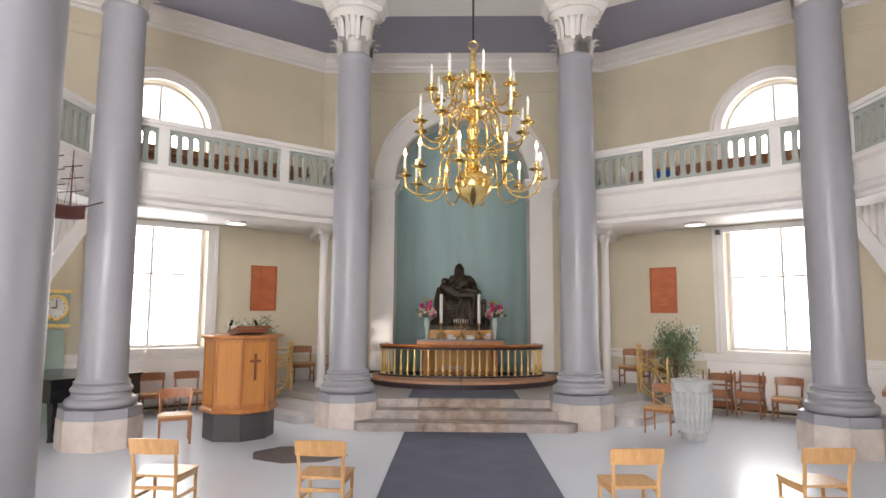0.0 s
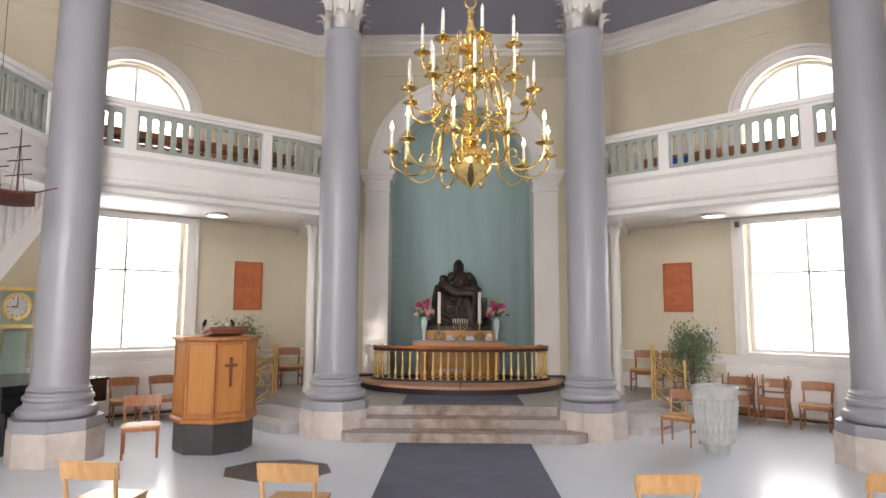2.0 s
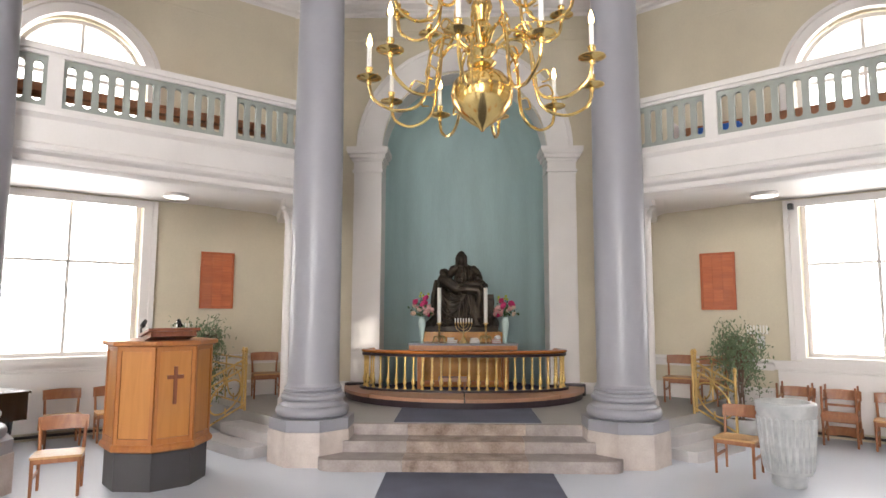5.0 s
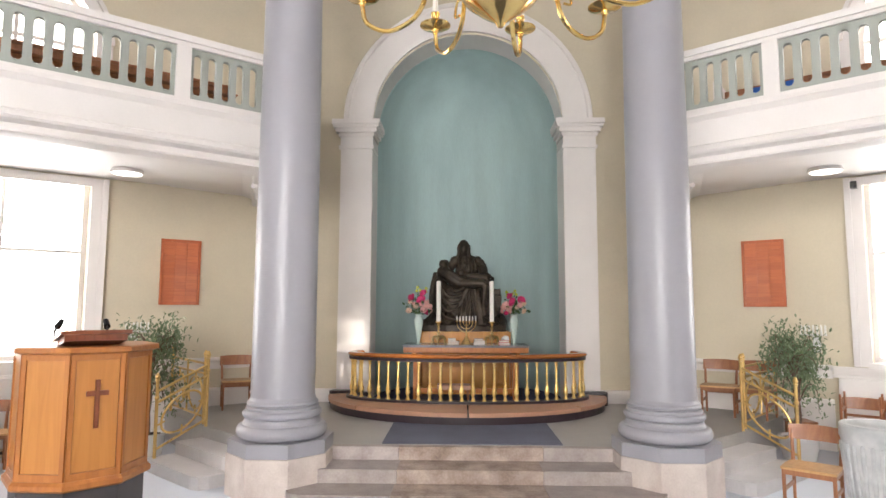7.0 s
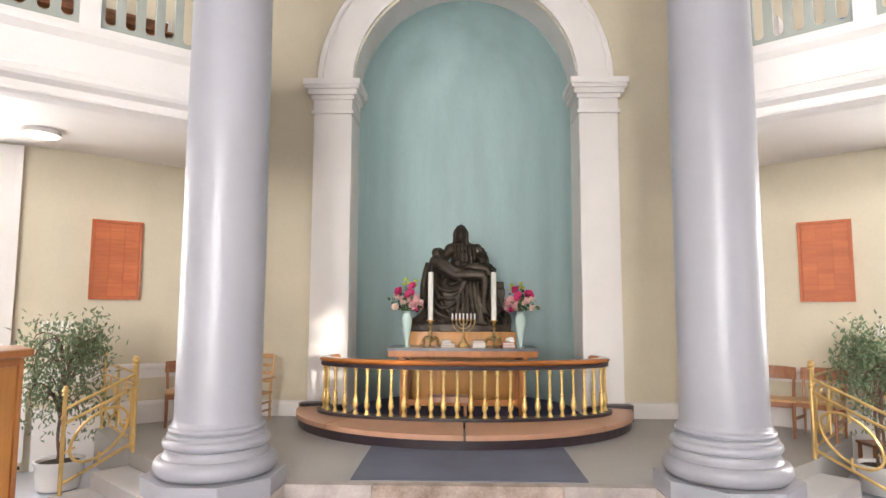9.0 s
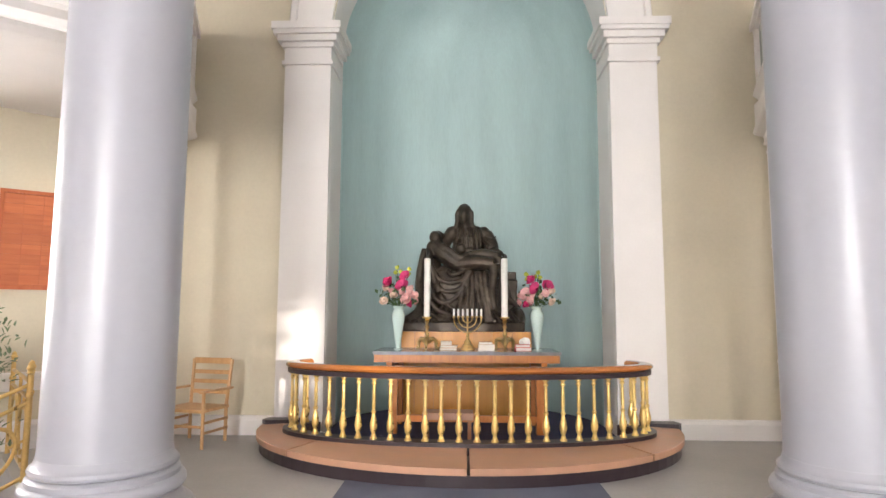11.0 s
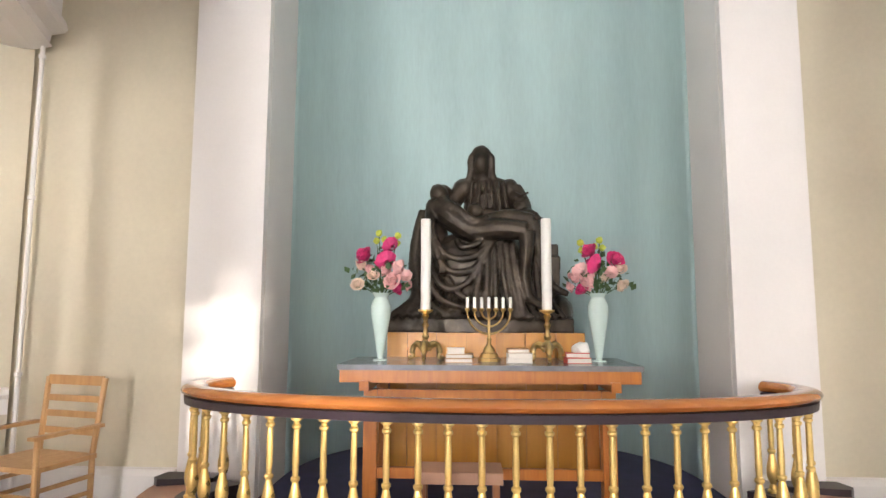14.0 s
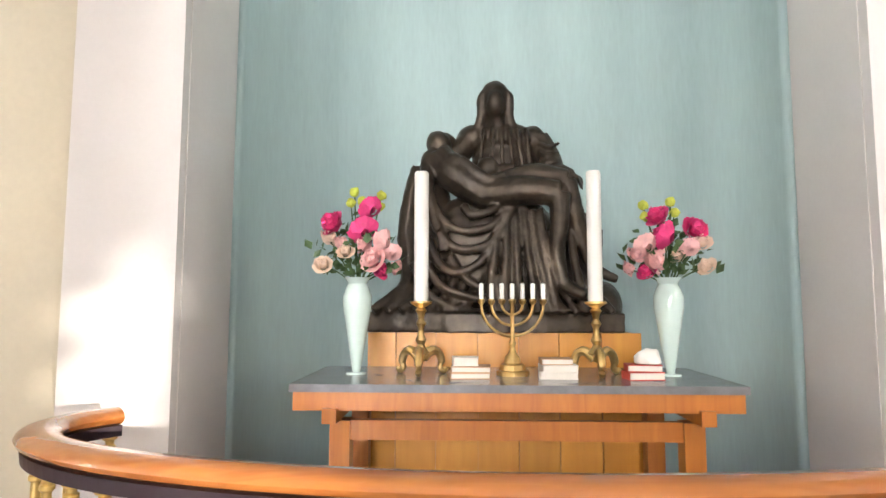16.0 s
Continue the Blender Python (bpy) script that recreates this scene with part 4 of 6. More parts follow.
# ---- chairs ----
def chair_thing(m, wd, label, group, seat_mat=None):
    c = thing("chair", m, label, "chair", group)
    w = 0.235
    for x in (-1, 1):
        part("front_leg", tube([(x * w * 0.94, 0.20, 0), (x * w * 0.94, 0.20, 0.43)], [0.016, 0.02], 8), wd, c, smooth=True)
        part("back_leg", tube([(x * w * 0.92, -0.21, 0), (x * w * 0.92, -0.20, 0.44), (x * w * 0.95, -0.23, 0.62), (x * w * 0.98, -0.262, 0.755)], [0.015, 0.02, 0.018, 0.014], 8), wd, c, smooth=True)
        part("side_stretcher", boxes((x * w * 0.93 - 0.009, -0.19, 0.20, x * w * 0.93 + 0.009, 0.19, 0.235)), wd, c)
        part("side_rail", boxes((x * w * 0.94 - 0.012, -0.2, 0.37, x * w * 0.94 + 0.012, 0.2, 0.42)), wd, c)
    part("front_rail", boxes((-w * 0.92, 0.19, 0.37, w * 0.92, 0.21, 0.42)), wd, c)
    part("back_rail", boxes((-w * 0.92, -0.21, 0.30, w * 0.92, -0.19, 0.335)), wd, c)
    bm = bmesh.new()
    rings = []
    for k in range(9):
        x = -0.255 + 0.51 * k / 8
        bow = 0.035 * (1 - (x / 0.255) ** 2)
        hi = 0.80 + 0.012 * (1 - (x / 0.255) ** 2)
        rings.append([bm.verts.new(p) for p in ((x, -0.225 - bow, 0.655), (x, -0.255 - bow, hi), (x, -0.275 - bow, hi), (x, -0.243 - bow, 0.655))])
    for a, b in zip(rings, rings[1:]):
        for j in range(4):
            bm.faces.new((a[j], a[(j + 1) % 4], b[(j + 1) % 4], b[j]))
    bm.faces.new(rings[0])
    bm.faces.new(rings[-1])
    part("backrest", bm, wd, c, "curved wooden back board", bevel=0.004)
    bm = prism([(-0.235, -0.20), (0.235, -0.20), (0.25, 0.0), (0.245, 0.22), (-0.245, 0.22), (-0.25, 0.0)], 0.42, 0.445)
    part("seat", bm, seat_mat or wd, c, "", bevel=0.008)
    return c


CB = chair_thing(pose(-3.14, 5.61, 0, 0, 0, -4), M_CHAIR, "pale beech church chair with a curved back board", "front row chairs")
for x, y, a in ((-1.49, 5.60, -3), (1.50, 5.39, 4), (3.34, 5.50, 3)):
    copy_thing(CB, pose(x, y, 0, 0, 0, a))
CD = chair_thing(pose(-4.60, 8.98, 0, 0, 0, 206), M_CHAIRD, "teak brown chair with a wooden seat", "brown chairs", M_CHAIR)
for x, y, z, a in ((-6.15, 11.40, 0, 218), (-5.62, 11.82, 0, 218), (3.42, 10.14, 0, 140), (6.28, 11.42, 0, 142), (3.80, 13.22, PLAT, 150), (4.22, 12.98, PLAT, 135)):
    copy_thing(CD, pose(x, y, z, 0, 0, a))
CS = chair_thing(pose(5.28, 12.22, 0, 0, 0, 142), M_CHAIRD, "teak brown chair in a stack of chairs by the wall", "stacked chairs")
copy_thing(CS, pose(5.76, 11.84, 0, 0, 0, 142))
for x, y in ((5.28, 12.22), (5.76, 11.84)):
    copy_thing(CS, pose(x, y, 0.89, 180, 0, 142) @ pose(0, 0, 0, 0, 0, 180))

arm = thing("armchair", pose(-2.98, 13.72, PLAT, 0, 0, 166) @ Matrix.Diagonal((0.92, 0.9, 0.86, 1)), "ash ladder-back armchair with a woven seat", "armchair")
for x in (-1, 1):
    part("front_leg", tube([(x * 0.30, 0.26, 0), (x * 0.30, 0.26, 0.66)], 0.02, 8), M_CHAIR, arm, smooth=True)
    part("back_leg", tube([(x * 0.25, -0.24, 0), (x * 0.25, -0.24, 0.45), (x * 0.27, -0.30, 1.02)], 0.021, 8), M_CHAIR, arm, smooth=True)
    part("armrest", boxes((x * 0.30 - 0.03, -0.26, 0.655, x * 0.30 + 0.03, 0.31, 0.68)), M_CHAIR, arm, bevel=0.008)
    for z in (0.16, 0.28):
        part("side_stretcher", boxes((x * 0.28 - 0.009, -0.23, z, x * 0.28 + 0.009, 0.25, z + 0.03)), M_CHAIR, arm)
for z, d in ((0.58, -0.262), (0.71, -0.274), (0.83, -0.286), (0.96, -0.298)):
    part("slat", boxes((-0.26, d - 0.009, z, 0.26, d + 0.009, z + (0.05 if z < 0.9 else 0.075))), M_CHAIR, arm, bevel=0.005)
part("seat", boxes((-0.29, -0.24, 0.42, 0.29, 0.27, 0.455)), M_CHAIR, arm, "", bevel=0.01)
part("front_stretcher", boxes((-0.29, 0.25, 0.24, 0.29, 0.27, 0.27)), M_CHAIR, arm)
copy_thing(CD, pose(-3.72, 13.50, PLAT, 0, 0, 205))

# ---- pulpit ----
pul = thing("pulpit", pose(-3.79, 9.57, 0, 0, 0, -69) @ Matrix.Diagonal((0.855, 0.855, 0.968, 1)), "eight-sided honey oak pulpit with a dark cross", "pulpit")
R = 0.72
part("base", lathe([(0.66, 0.0), (0.66, 0.44)], 8), M_DARKBASE, pul, "dark grey painted base", bevel=0.01)
part("core", lathe([(0.665, 0.44), (0.665, 1.66)], 8), M_PULPITF, pul)
part("bottom_moulding", lathe([(0.70, 0.44), (0.73, 0.46), (0.73, 0.50), (0.70, 0.53)], 8), M_PULPITF, pul)
part("top_rim", lathe([(0.70, 1.655), (0.76, 1.675), (0.76, 1.715), (0.74, 1.725)], 8), M_PULPITF, pul, "", bevel=0.004)
for k in range(8):
    a = 2 * math.pi * (k + 0.5) / 8
    fm = Matrix.Rotation(a, 4, "Z") @ Matrix.Translation((0.665 * math.cos(math.pi / 8), 0, 0))
    hw = 0.665 * math.sin(math.pi / 8)
    part("panel", boxes((0.0, -hw + 0.05, 0.60, 0.012, hw - 0.05, 1.60)), M_PULPIT, pul, "", bevel=0.006, m=fm)
    for s in (-1, 1):
        y0, y1 = sorted((s * hw, s * (hw - 0.045)))
        part("stile", boxes((0.0, y0, 0.53, 0.026, y1, 1.655)), M_PULPITF, pul, "", bevel=0.004, m=fm)
    for z0, z1 in ((0.53, 0.595), (1.605, 1.655)):
        part("panel_rail", boxes((0.0, -hw + 0.046, z0, 0.024, hw - 0.046, z1)), M_PULPITF, pul, "", m=fm)
fm = Matrix.Rotation(math.pi / 8, 4, "Z") @ Matrix.Translation((0.665 * math.cos(math.pi / 8), 0, 0))
part("cross", boxes((0.013, -0.022, 0.98, 0.036, 0.022, 1.42), (0.013, -0.105, 1.275, 0.037, 0.105, 1.32)), M_RED, pul, "dark mahogany cross", bevel=0.003, m=fm)
desk = part("book_desk", boxes((-0.24, -0.34, 0.0, 0.24, 0.34, 0.035), (-0.2, -0.3, -0.06, 0.2, 0.3, 0.0)), M_RED, pul, "sloping reddish book desk", bevel=0.008, m=pose(0.32, 0.12, 1.80, 0, -10, 22))
for y in (-0.24, 0.26):
    mic = part("microphone", tube(curve([(0.30, y, 1.80), (0.34, y, 1.86), (0.28, y * 0.95, 1.93)], 5), 0.012, 8), M_WIRE, pul, "black gooseneck microphone", smooth=True)
    part("microphone_head", tube([(0.29, y * 0.96, 1.90), (0.22, y * 0.85, 1.96)], [0.035, 0.028], 10), M_BLACK, mic, "", smooth=True)

# ---- font ----
prof = [(0.175, 0.0), (0.185, 0.02), (0.185, 0.12), (0.20, 0.14), (0.245, 0.15), (0.258, 0.20), (0.308, 0.80), (0.325, 0.85), (0.325, 0.95), (0.312, 0.965), (0.265, 0.965), (0.25, 0.93), (0.20, 0.90)]
font = thing("baptismal_font", pose(3.74, 9.58, 0), "veined pale grey marble baptismal font", "font")
part("body", lathe(prof, 48), M_FONT, font, smooth=True)
FLUTE = finish(tube([(0.252, 0, 0.20), (0.300, 0, 0.78), (0.296, 0, 0.80)], [0.020, 0.026, 0.012], 8), True)
FLUTE.materials.append(M_FONT)
for k in range(24):
    part("flute", FLUTE, M_FONT, font, "", m=Matrix.Rotation(2 * math.pi * k / 24, 4, "Z"))

# ---- brass gates on the side steps ----
def brass_gate(up, low, zu, zl, rings, group):
    a, b = Vector((*up, zu)), Vector((*low, zl))
    g = thing("brass_gate", Matrix(), "brass handrail with oval rings beside the side steps", "handrail", group)
    for p, h in ((a, 0.90), (b, 0.95 if rings == 1 else 0.90)):
        post = part("post", tube([p, p + Vector((0, 0, h))], 0.021, 12), M_OLDBRASS, g, smooth=True)
        part("finial", lathe([(0.018, h), (0.032, h + 0.01), (0.02, h + 0.025), (0.034, h + 0.05), (0.02, h + 0.072), (0.022, h + 0.085), (0.008, h + 0.10)], 14, m=Matrix.Translation(p)), M_OLDBRASS, post, smooth=True)
        part("collar", lathe([(0.021, 0.72), (0.03, 0.73), (0.03, 0.75), (0.021, 0.76)], 14, m=Matrix.Translation(p)), M_OLDBRASS, post, smooth=True)
    up1 = Vector((0, 0, 1))
    for h in (0.82, 0.68, 0.10):
        part("rail", tube([a + up1 * h, b + up1 * h], 0.016, 10), M_OLDBRASS, g, smooth=True)
    d, L = (b - a).normalized(), (b - a).length
    rx = L / rings * 0.40
    for i in range(rings):
        mid = a + (b - a) * ((i + 0.5) / rings) + up1 * 0.39
        ring = [mid + d * (math.cos(q) * rx) + up1 * (math.sin(q) * 0.225) for q in (2 * math.pi * k / 32 for k in range(33))]
        part("ring", tube(ring, 0.015, 8), M_OLDBRASS, g, smooth=True)
        for s in (-1, 1):
            part("bar", tube([mid + d * (s * (rx - 0.05)), mid + d * (s * L / rings / 2)], 0.011, 8), M_OLDBRASS, g, smooth=True)
            part("upright", tube([mid + up1 * (s * 0.17), mid + up1 * (s * 0.29)], 0.013, 8), M_OLDBRASS, g, smooth=True)
        if i:
            q = a + (b - a) * (i / rings)
            part("middle_upright", tube([q + up1 * 0.10, q + up1 * 0.82], 0.014, 8), M_OLDBRASS, g, smooth=True)


for side in (-1, 1):
    brass_gate((side * 3.56, 11.95), (side * 3.98, 11.42), PLAT, H3, 1, "brass gates")
    brass_gate((side * 3.66, 12.10), (side * 4.62, 13.17), PLAT, PLAT, 2, "brass gates")

# ---- plants ----
def ficus(m, seed, height):
    rnd = random.Random(seed)
    f = thing("potted_ficus", m, "bushy green weeping fig in a white pot", "plant", "potted figs")
    pot = part("pot", lathe([(0.15, 0.0), (0.20, 0.02), (0.235, 0.18), (0.235, 0.27), (0.25, 0.29), (0.25, 0.32), (0.225, 0.32), (0.215, 0.28), (0.0, 0.27)][:8], 32), M_POT, f, "white glazed pot", smooth=True)
    part("soil", lathe([(0.21, 0.255), (0.21, 0.285)], 24), M_SOIL, f, "dark soil")
    trunk = bmesh.new()
    ends = []
    for s in range(3):
        ph = s * 2.1
        pts = [(0.035 * math.cos(ph + z * 5), 0.035 * math.sin(ph + z * 5), 0.27 + z) for z in (0, 0.25, 0.5, 0.75, 1.0)]
        tube(curve(pts, 4), 0.016, 7, trunk)
        ends.append(pts[-1])
    for k in range(26):
        z = rnd.triangular(0.55, 1.42, 1.30)
        a = rnd.uniform(0, 6.28)
        L = rnd.uniform(0.18, 0.36)
        p0 = (0.02 * math.cos(a), 0.02 * math.sin(a), z)
        p1 = (L * 0.5 * math.cos(a), L * 0.5 * math.sin(a), z + 0.25)
        p2 = (L * math.cos(a + 0.3), L * math.sin(a + 0.3), z + 0.3 * rnd.random() + 0.12)
        p3 = (L * 1.12 * math.cos(a + 0.4), L * 1.12 * math.sin(a + 0.4), p2[2] - rnd.uniform(0.1, 0.3))
        tube(curve([p0, p1, p2, p3], 3), [0.009] * 4 + [0.007] * 3 + [0.004] * 3, 5, trunk)
        ends += [p1, p2, p3, ((p2[0] + p3[0]) / 2, (p2[1] + p3[1]) / 2, (p2[2] + p3[2]) / 2)]
    part("trunk", trunk, M_BARK, f, "twisted brown stems", smooth=True)
    crown = bmesh.new()
    for k in range(1900):
        e = rnd.choice(ends)
        p = Vector(e) + Vector((rnd.gauss(0, 0.085), rnd.gauss(0, 0.085), rnd.gauss(0.02, 0.14)))
        p.z = min(max(p.z, 0.55), height - rnd.random() * 0.12)
        l, w = rnd.uniform(0.05, 0.085), rnd.uniform(0.022, 0.034)
        mm = Matrix.Translation(p) @ Euler((rnd.uniform(0.3, 1.6), rnd.uniform(-0.5, 0.5), rnd.uniform(0, 6.28))).to_matrix().to_4x4()
        vs = [crown.verts.new(mm @ Vector(q)) for q in ((0, 0, 0), (w / 2, l * 0.35, 0.006), (w * 0.35, l * 0.7, 0.002), (0, l, -0.008), (-w * 0.35, l * 0.7, 0.002), (-w / 2, l * 0.35, 0.006), (0, l * 0.5, -0.004))]
        for i in range(6):
            crown.faces.new((vs[i], vs[(i + 1) % 6], vs[6]))
    part("crown", crown, M_LEAF, f, "drooping green leaves")
    return f


ficus(pose(-4.45, 12.12, 0), 3, 1.95)
ficus(pose(4.45, 12.28, 0), 8, 1.95)
st = thing("plant_stool", pose(4.72, 12.72, 0), "small stool with a dark pot beside the fig", "stool")
part("seat", boxes((-0.16, -0.16, 0.42, 0.16, 0.16, 0.45)), M_CHAIRD, st, bevel=0.006)
for x in (-0.13, 0.13):
    for y in (-0.13, 0.13):
        part("leg", boxes((x - 0.016, y - 0.016, 0, x + 0.016, y + 0.016, 0.42)), M_CHAIRD, st)

# ---- chandelier ----
CH_Z = 0.34
ch = thing("chandelier", pose(0.02, 6.34, CH_Z) @ Matrix.Diagonal((0.94, 0.94, 0.87, 1)), "large three-tier polished brass chandelier with electric candles", "chandelier")
stem = [(0.012, 3.39), (0.03, 3.42), (0.09, 3.46), (0.17, 3.53), (0.225, 3.62), (0.24, 3.70), (0.225, 3.79), (0.17, 3.86), (0.09, 3.895), (0.07, 3.92), (0.10, 3.95), (0.11, 3.97), (0.07, 4.0), (0.085, 4.04), (0.12, 4.07), (0.12, 4.10), (0.07, 4.14), (0.055, 4.2), (0.09, 4.24), (0.085, 4.28), (0.05, 4.33), (0.065, 4.40), (0.085, 4.46), (0.06, 4.55), (0.05, 4.6), (0.13, 4.63), (0.13, 4.66), (0.06, 4.70), (0.045, 4.76), (0.075, 4.84), (0.08, 4.9), (0.045, 4.98), (0.035, 5.03), (0.15, 5.08), (0.14, 5.11), (0.04, 5.14), (0.05, 5.25), (0.06, 5.32), (0.035, 5.4), (0.03, 5.5), (0.045, 5.56), (0.02, 5.62)]
part("stem", lathe(stem, 36), M_BRASS, ch, "turned brass stem with a large ball", smooth=True)
part("hook_ring", tube([(0.06 * math.cos(q), 0, 5.68 + 0.06 * math.sin(q)) for q in (2 * math.pi * k / 16 for k in range(17))], 0.013, 8), M_BRASS, ch, "", smooth=True)
part("hanging_rod", tube([(0, 0, 5.74), (0, 0, (TOP - 0.03 - CH_Z) / 0.87)], 0.012, 8), M_WIRE, ch, "dark hanging rod")
dish = lathe([(0.012, -0.05), (0.02, -0.03), (0.02, -0.012), (0.075, 0.0), (0.095, 0.012), (0.095, 0.016), (0.03, 0.012), (0.022, 0.03), (0.028, 0.05), (0.022, 0.06), (0.028, 0.085), (0.028, 0.10), (0.018, 0.10)], 20)
DISH = finish(dish, True)
DISH.materials.append(M_BRASS)
CANDLE = finish(lathe([(0.017, 0.10), (0.017, 0.27), (0.01, 0.275)], 12), True)
CANDLE.materials.append(M_CANDLE)
FL = [(0.007, 0.272), (0.018, 0.29), (0.021, 0.31), (0.014, 0.345), (0.003, 0.385)]
FLAME = finish(lathe(FL, 10), True)
FLAME.materials.append(M_FLAME)
BULB = finish(lathe(FL, 10), True)
BULB.materials.append(M_BULB)
for tier, (cnt, rad, zd, z_in, lit, off) in enumerate(((10, 0.86, 3.80, 4.09, True, 0.1), (10, 0.70, 4.50, 4.64, False, 0.35), (8, 0.54, 4.99, 5.10, False, 0.2))):
    pts = [(0.10, 0, z_in), (rad * 0.28, 0, z_in + 0.10), (rad * 0.45, 0, z_in - 0.02), (rad * 0.52, 0, zd - 0.15), (rad * 0.74, 0, zd - 0.255), (rad * 0.95, 0, zd - 0.17), (rad, 0, zd - 0.03)]
    bm = tube(curve(pts, 6), 0.0135, 8)
    tube(curve([(rad * 0.30, 0, z_in + 0.09), (rad * 0.42, 0, z_in + 0.14), (rad * 0.48, 0, z_in + 0.06), (rad * 0.40, 0, z_in + 0.03), (rad * 0.37, 0, z_in + 0.08)], 5), 0.009, 6, bm)
    tube(curve([(rad * 0.50, 0, zd - 0.03), (rad * 0.60, 0, zd + 0.0), (rad * 0.64, 0, zd - 0.08), (rad * 0.57, 0, zd - 0.10)], 5), 0.008, 6, bm)
    ARM = finish(bm, True)
    ARM.materials.append(M_BRASS)
    for k in range(cnt):
        rot = Matrix.Rotation(2 * math.pi * k / cnt + off, 4, "Z")
        a = part("arm", ARM, M_BRASS, ch, "", m=rot)
        at = rot @ Matrix.Translation((rad, 0, zd))
        d = part("drip_dish", DISH, M_BRASS, ch, "", m=at)
        part("candle", CANDLE, M_CANDLE, d, "white electric candle")
        if lit:
            part("flame", FLAME, M_FLAME, d, "glowing candle bulb")
        else:
            part("bulb", BULB, M_BULB, d, "unlit clear bulb")

# ---- things on the altar ----
TT = AF + 0.995 * 0.945
def altar_candle(x, y):
    c = thing("altar_candlestick", pose(x, y, TT), "tall white candle in a three-footed brass candlestick", "candlestick", "altar candlesticks")
    part("stick", lathe([(0.03, 0.10), (0.05, 0.115), (0.03, 0.14), (0.018, 0.16), (0.03, 0.185), (0.018, 0.21), (0.015, 0.25), (0.028, 0.275), (0.015, 0.30), (0.022, 0.33), (0.032, 0.345), (0.02, 0.36), (0.06, 0.385), (0.06, 0.395), (0.02, 0.40)], 24), M_OLDBRASS, c, "turned brass stick", smooth=True)
    for k in range(3):
        p = curve([(0.015, 0, 0.085), (0.06, 0, 0.125), (0.105, 0, 0.115), (0.125, 0, 0.07), (0.115, 0, 0.03), (0.14, 0, 0.014), (0.155, 0, 0.03)], 5)
        part("foot", tube(p, [0.026] * 8 + [0.022] * 9 + [0.015] * 14, 8), M_OLDBRASS, c, "", smooth=True, m=Matrix.Rotation(2 * math.pi * k / 3 + 0.5, 4, "Z"))
    part("candle", lathe([(0.04, 0.395), (0.04, 1.105), (0.034, 1.114), (0.01, 1.11)], 24), M_CANDLE, c, "tall white wax candle", smooth=True)


altar_candle(-0.532, 14.59)
altar_candle(0.417, 14.59)

me_ = thing("menorah", pose(-0.036, 14.57, TT) @ Matrix.Diagonal((0.93, 0.93, 0.95, 1)), "small seven-branched brass candelabrum with white candles", "candelabrum")
part("foot", lathe([(0.095, 0.0), (0.095, 0.025), (0.075, 0.03), (0.07, 0.06), (0.05, 0.07), (0.045, 0.10), (0.02, 0.13), (0.014, 0.16), (0.022, 0.18), (0.012, 0.2), (0.012, 0.40), (0.018, 0.41)], 8), M_OLDBRASS, me_, "stepped brass foot", smooth=True)
for r in (0.06, 0.12, 0.18):
    part("branch", tube([(r * math.cos(q), 0, 0.40 + (r * 1.0) * math.sin(q)) for q in (math.pi + math.pi * k / 20 for k in range(21))], 0.008, 8), M_OLDBRASS, me_, "", smooth=True)
for k in range(-3, 4):
    cup = part("cup", lathe([(0.008, 0.395), (0.02, 0.41), (0.022, 0.425), (0.016, 0.43)], 12), M_OLDBRASS, me_, "", smooth=True, m=Matrix.Translation((k * 0.06, 0, 0)))
    part("candle", lathe([(0.0135, 0.43), (0.0135, 0.515), (0.006, 0.52)], 12), M_CANDLE, cup, "short white candle", smooth=True)


def book(bm_rows, m, cover, label):
    b = thing("hymn_book", m, label, "book", "books on the altar")
    x, y, z = bm_rows
    part("page_block", boxes((-x + 0.004, -y + 0.004, 0.004, x - 0.002, y - 0.004, z - 0.004)), M_PAPER, b, "cream page edges")
    part("cover", boxes((-x, -y, 0, x, y, 0.004), (-x, -y, z - 0.004, x, y, z), (-x - 0.003, -y, 0, -x, y, z)), cover, b)


book((0.10, 0.07, 0.03), pose(-0.27, 14.46, TT, 0, 0, 4), M_BOOKT, "tan bound book lying on the altar")
book((0.10, 0.07, 0.03), pose(-0.26, 14.47, TT + 0.031, 0, 0, -3), M_BOOKT, "tan bound book on another book")
book((0.065, 0.05, 0.045), pose(-0.29, 14.47, TT + 0.062, 0, 0, 3), M_PAPER, "small pale red-edged book on a pile")
book((0.095, 0.065, 0.035), pose(0.19, 14.46, TT, 0, 0, -4), M_PAPER, "pale bound book lying on the altar")
book((0.09, 0.065, 0.035), pose(0.19, 14.46, TT + 0.036, 0, 0, 3), M_PAPER, "pale bound book on another book")
book((0.08, 0.06, 0.03), pose(0.18, 14.47, TT + 0.072, 0, 0, 0), M_BOOKT, "tan bound book on top of a pile")
book((0.09, 0.06, 0.04), pose(0.62, 14.44, TT, 0, 0, 5), M_BOOKR, "bright red bound book on the altar")
book((0.085, 0.06, 0.035), pose(0.62, 14.44, TT + 0.041, 0, 0, -6), M_BOOKR, "bright red bound book on another book")
bm = bmesh.new()
bmesh.ops.create_icosphere(bm, subdivisions=3, radius=0.07)
for v in bm.verts:
    v.co = Vector((v.co.x * 1.0, v.co.y * 0.8, max(0, v.co.z * 0.8 + 0.02))) * (1 + 0.25 * noise.noise(v.co * 22))
solid("crumpled_napkin", bm, M_CANDLE, "white crumpled napkin on the red books", "napkin", smooth=True, m=pose(0.65, 14.44, TT + 0.078))


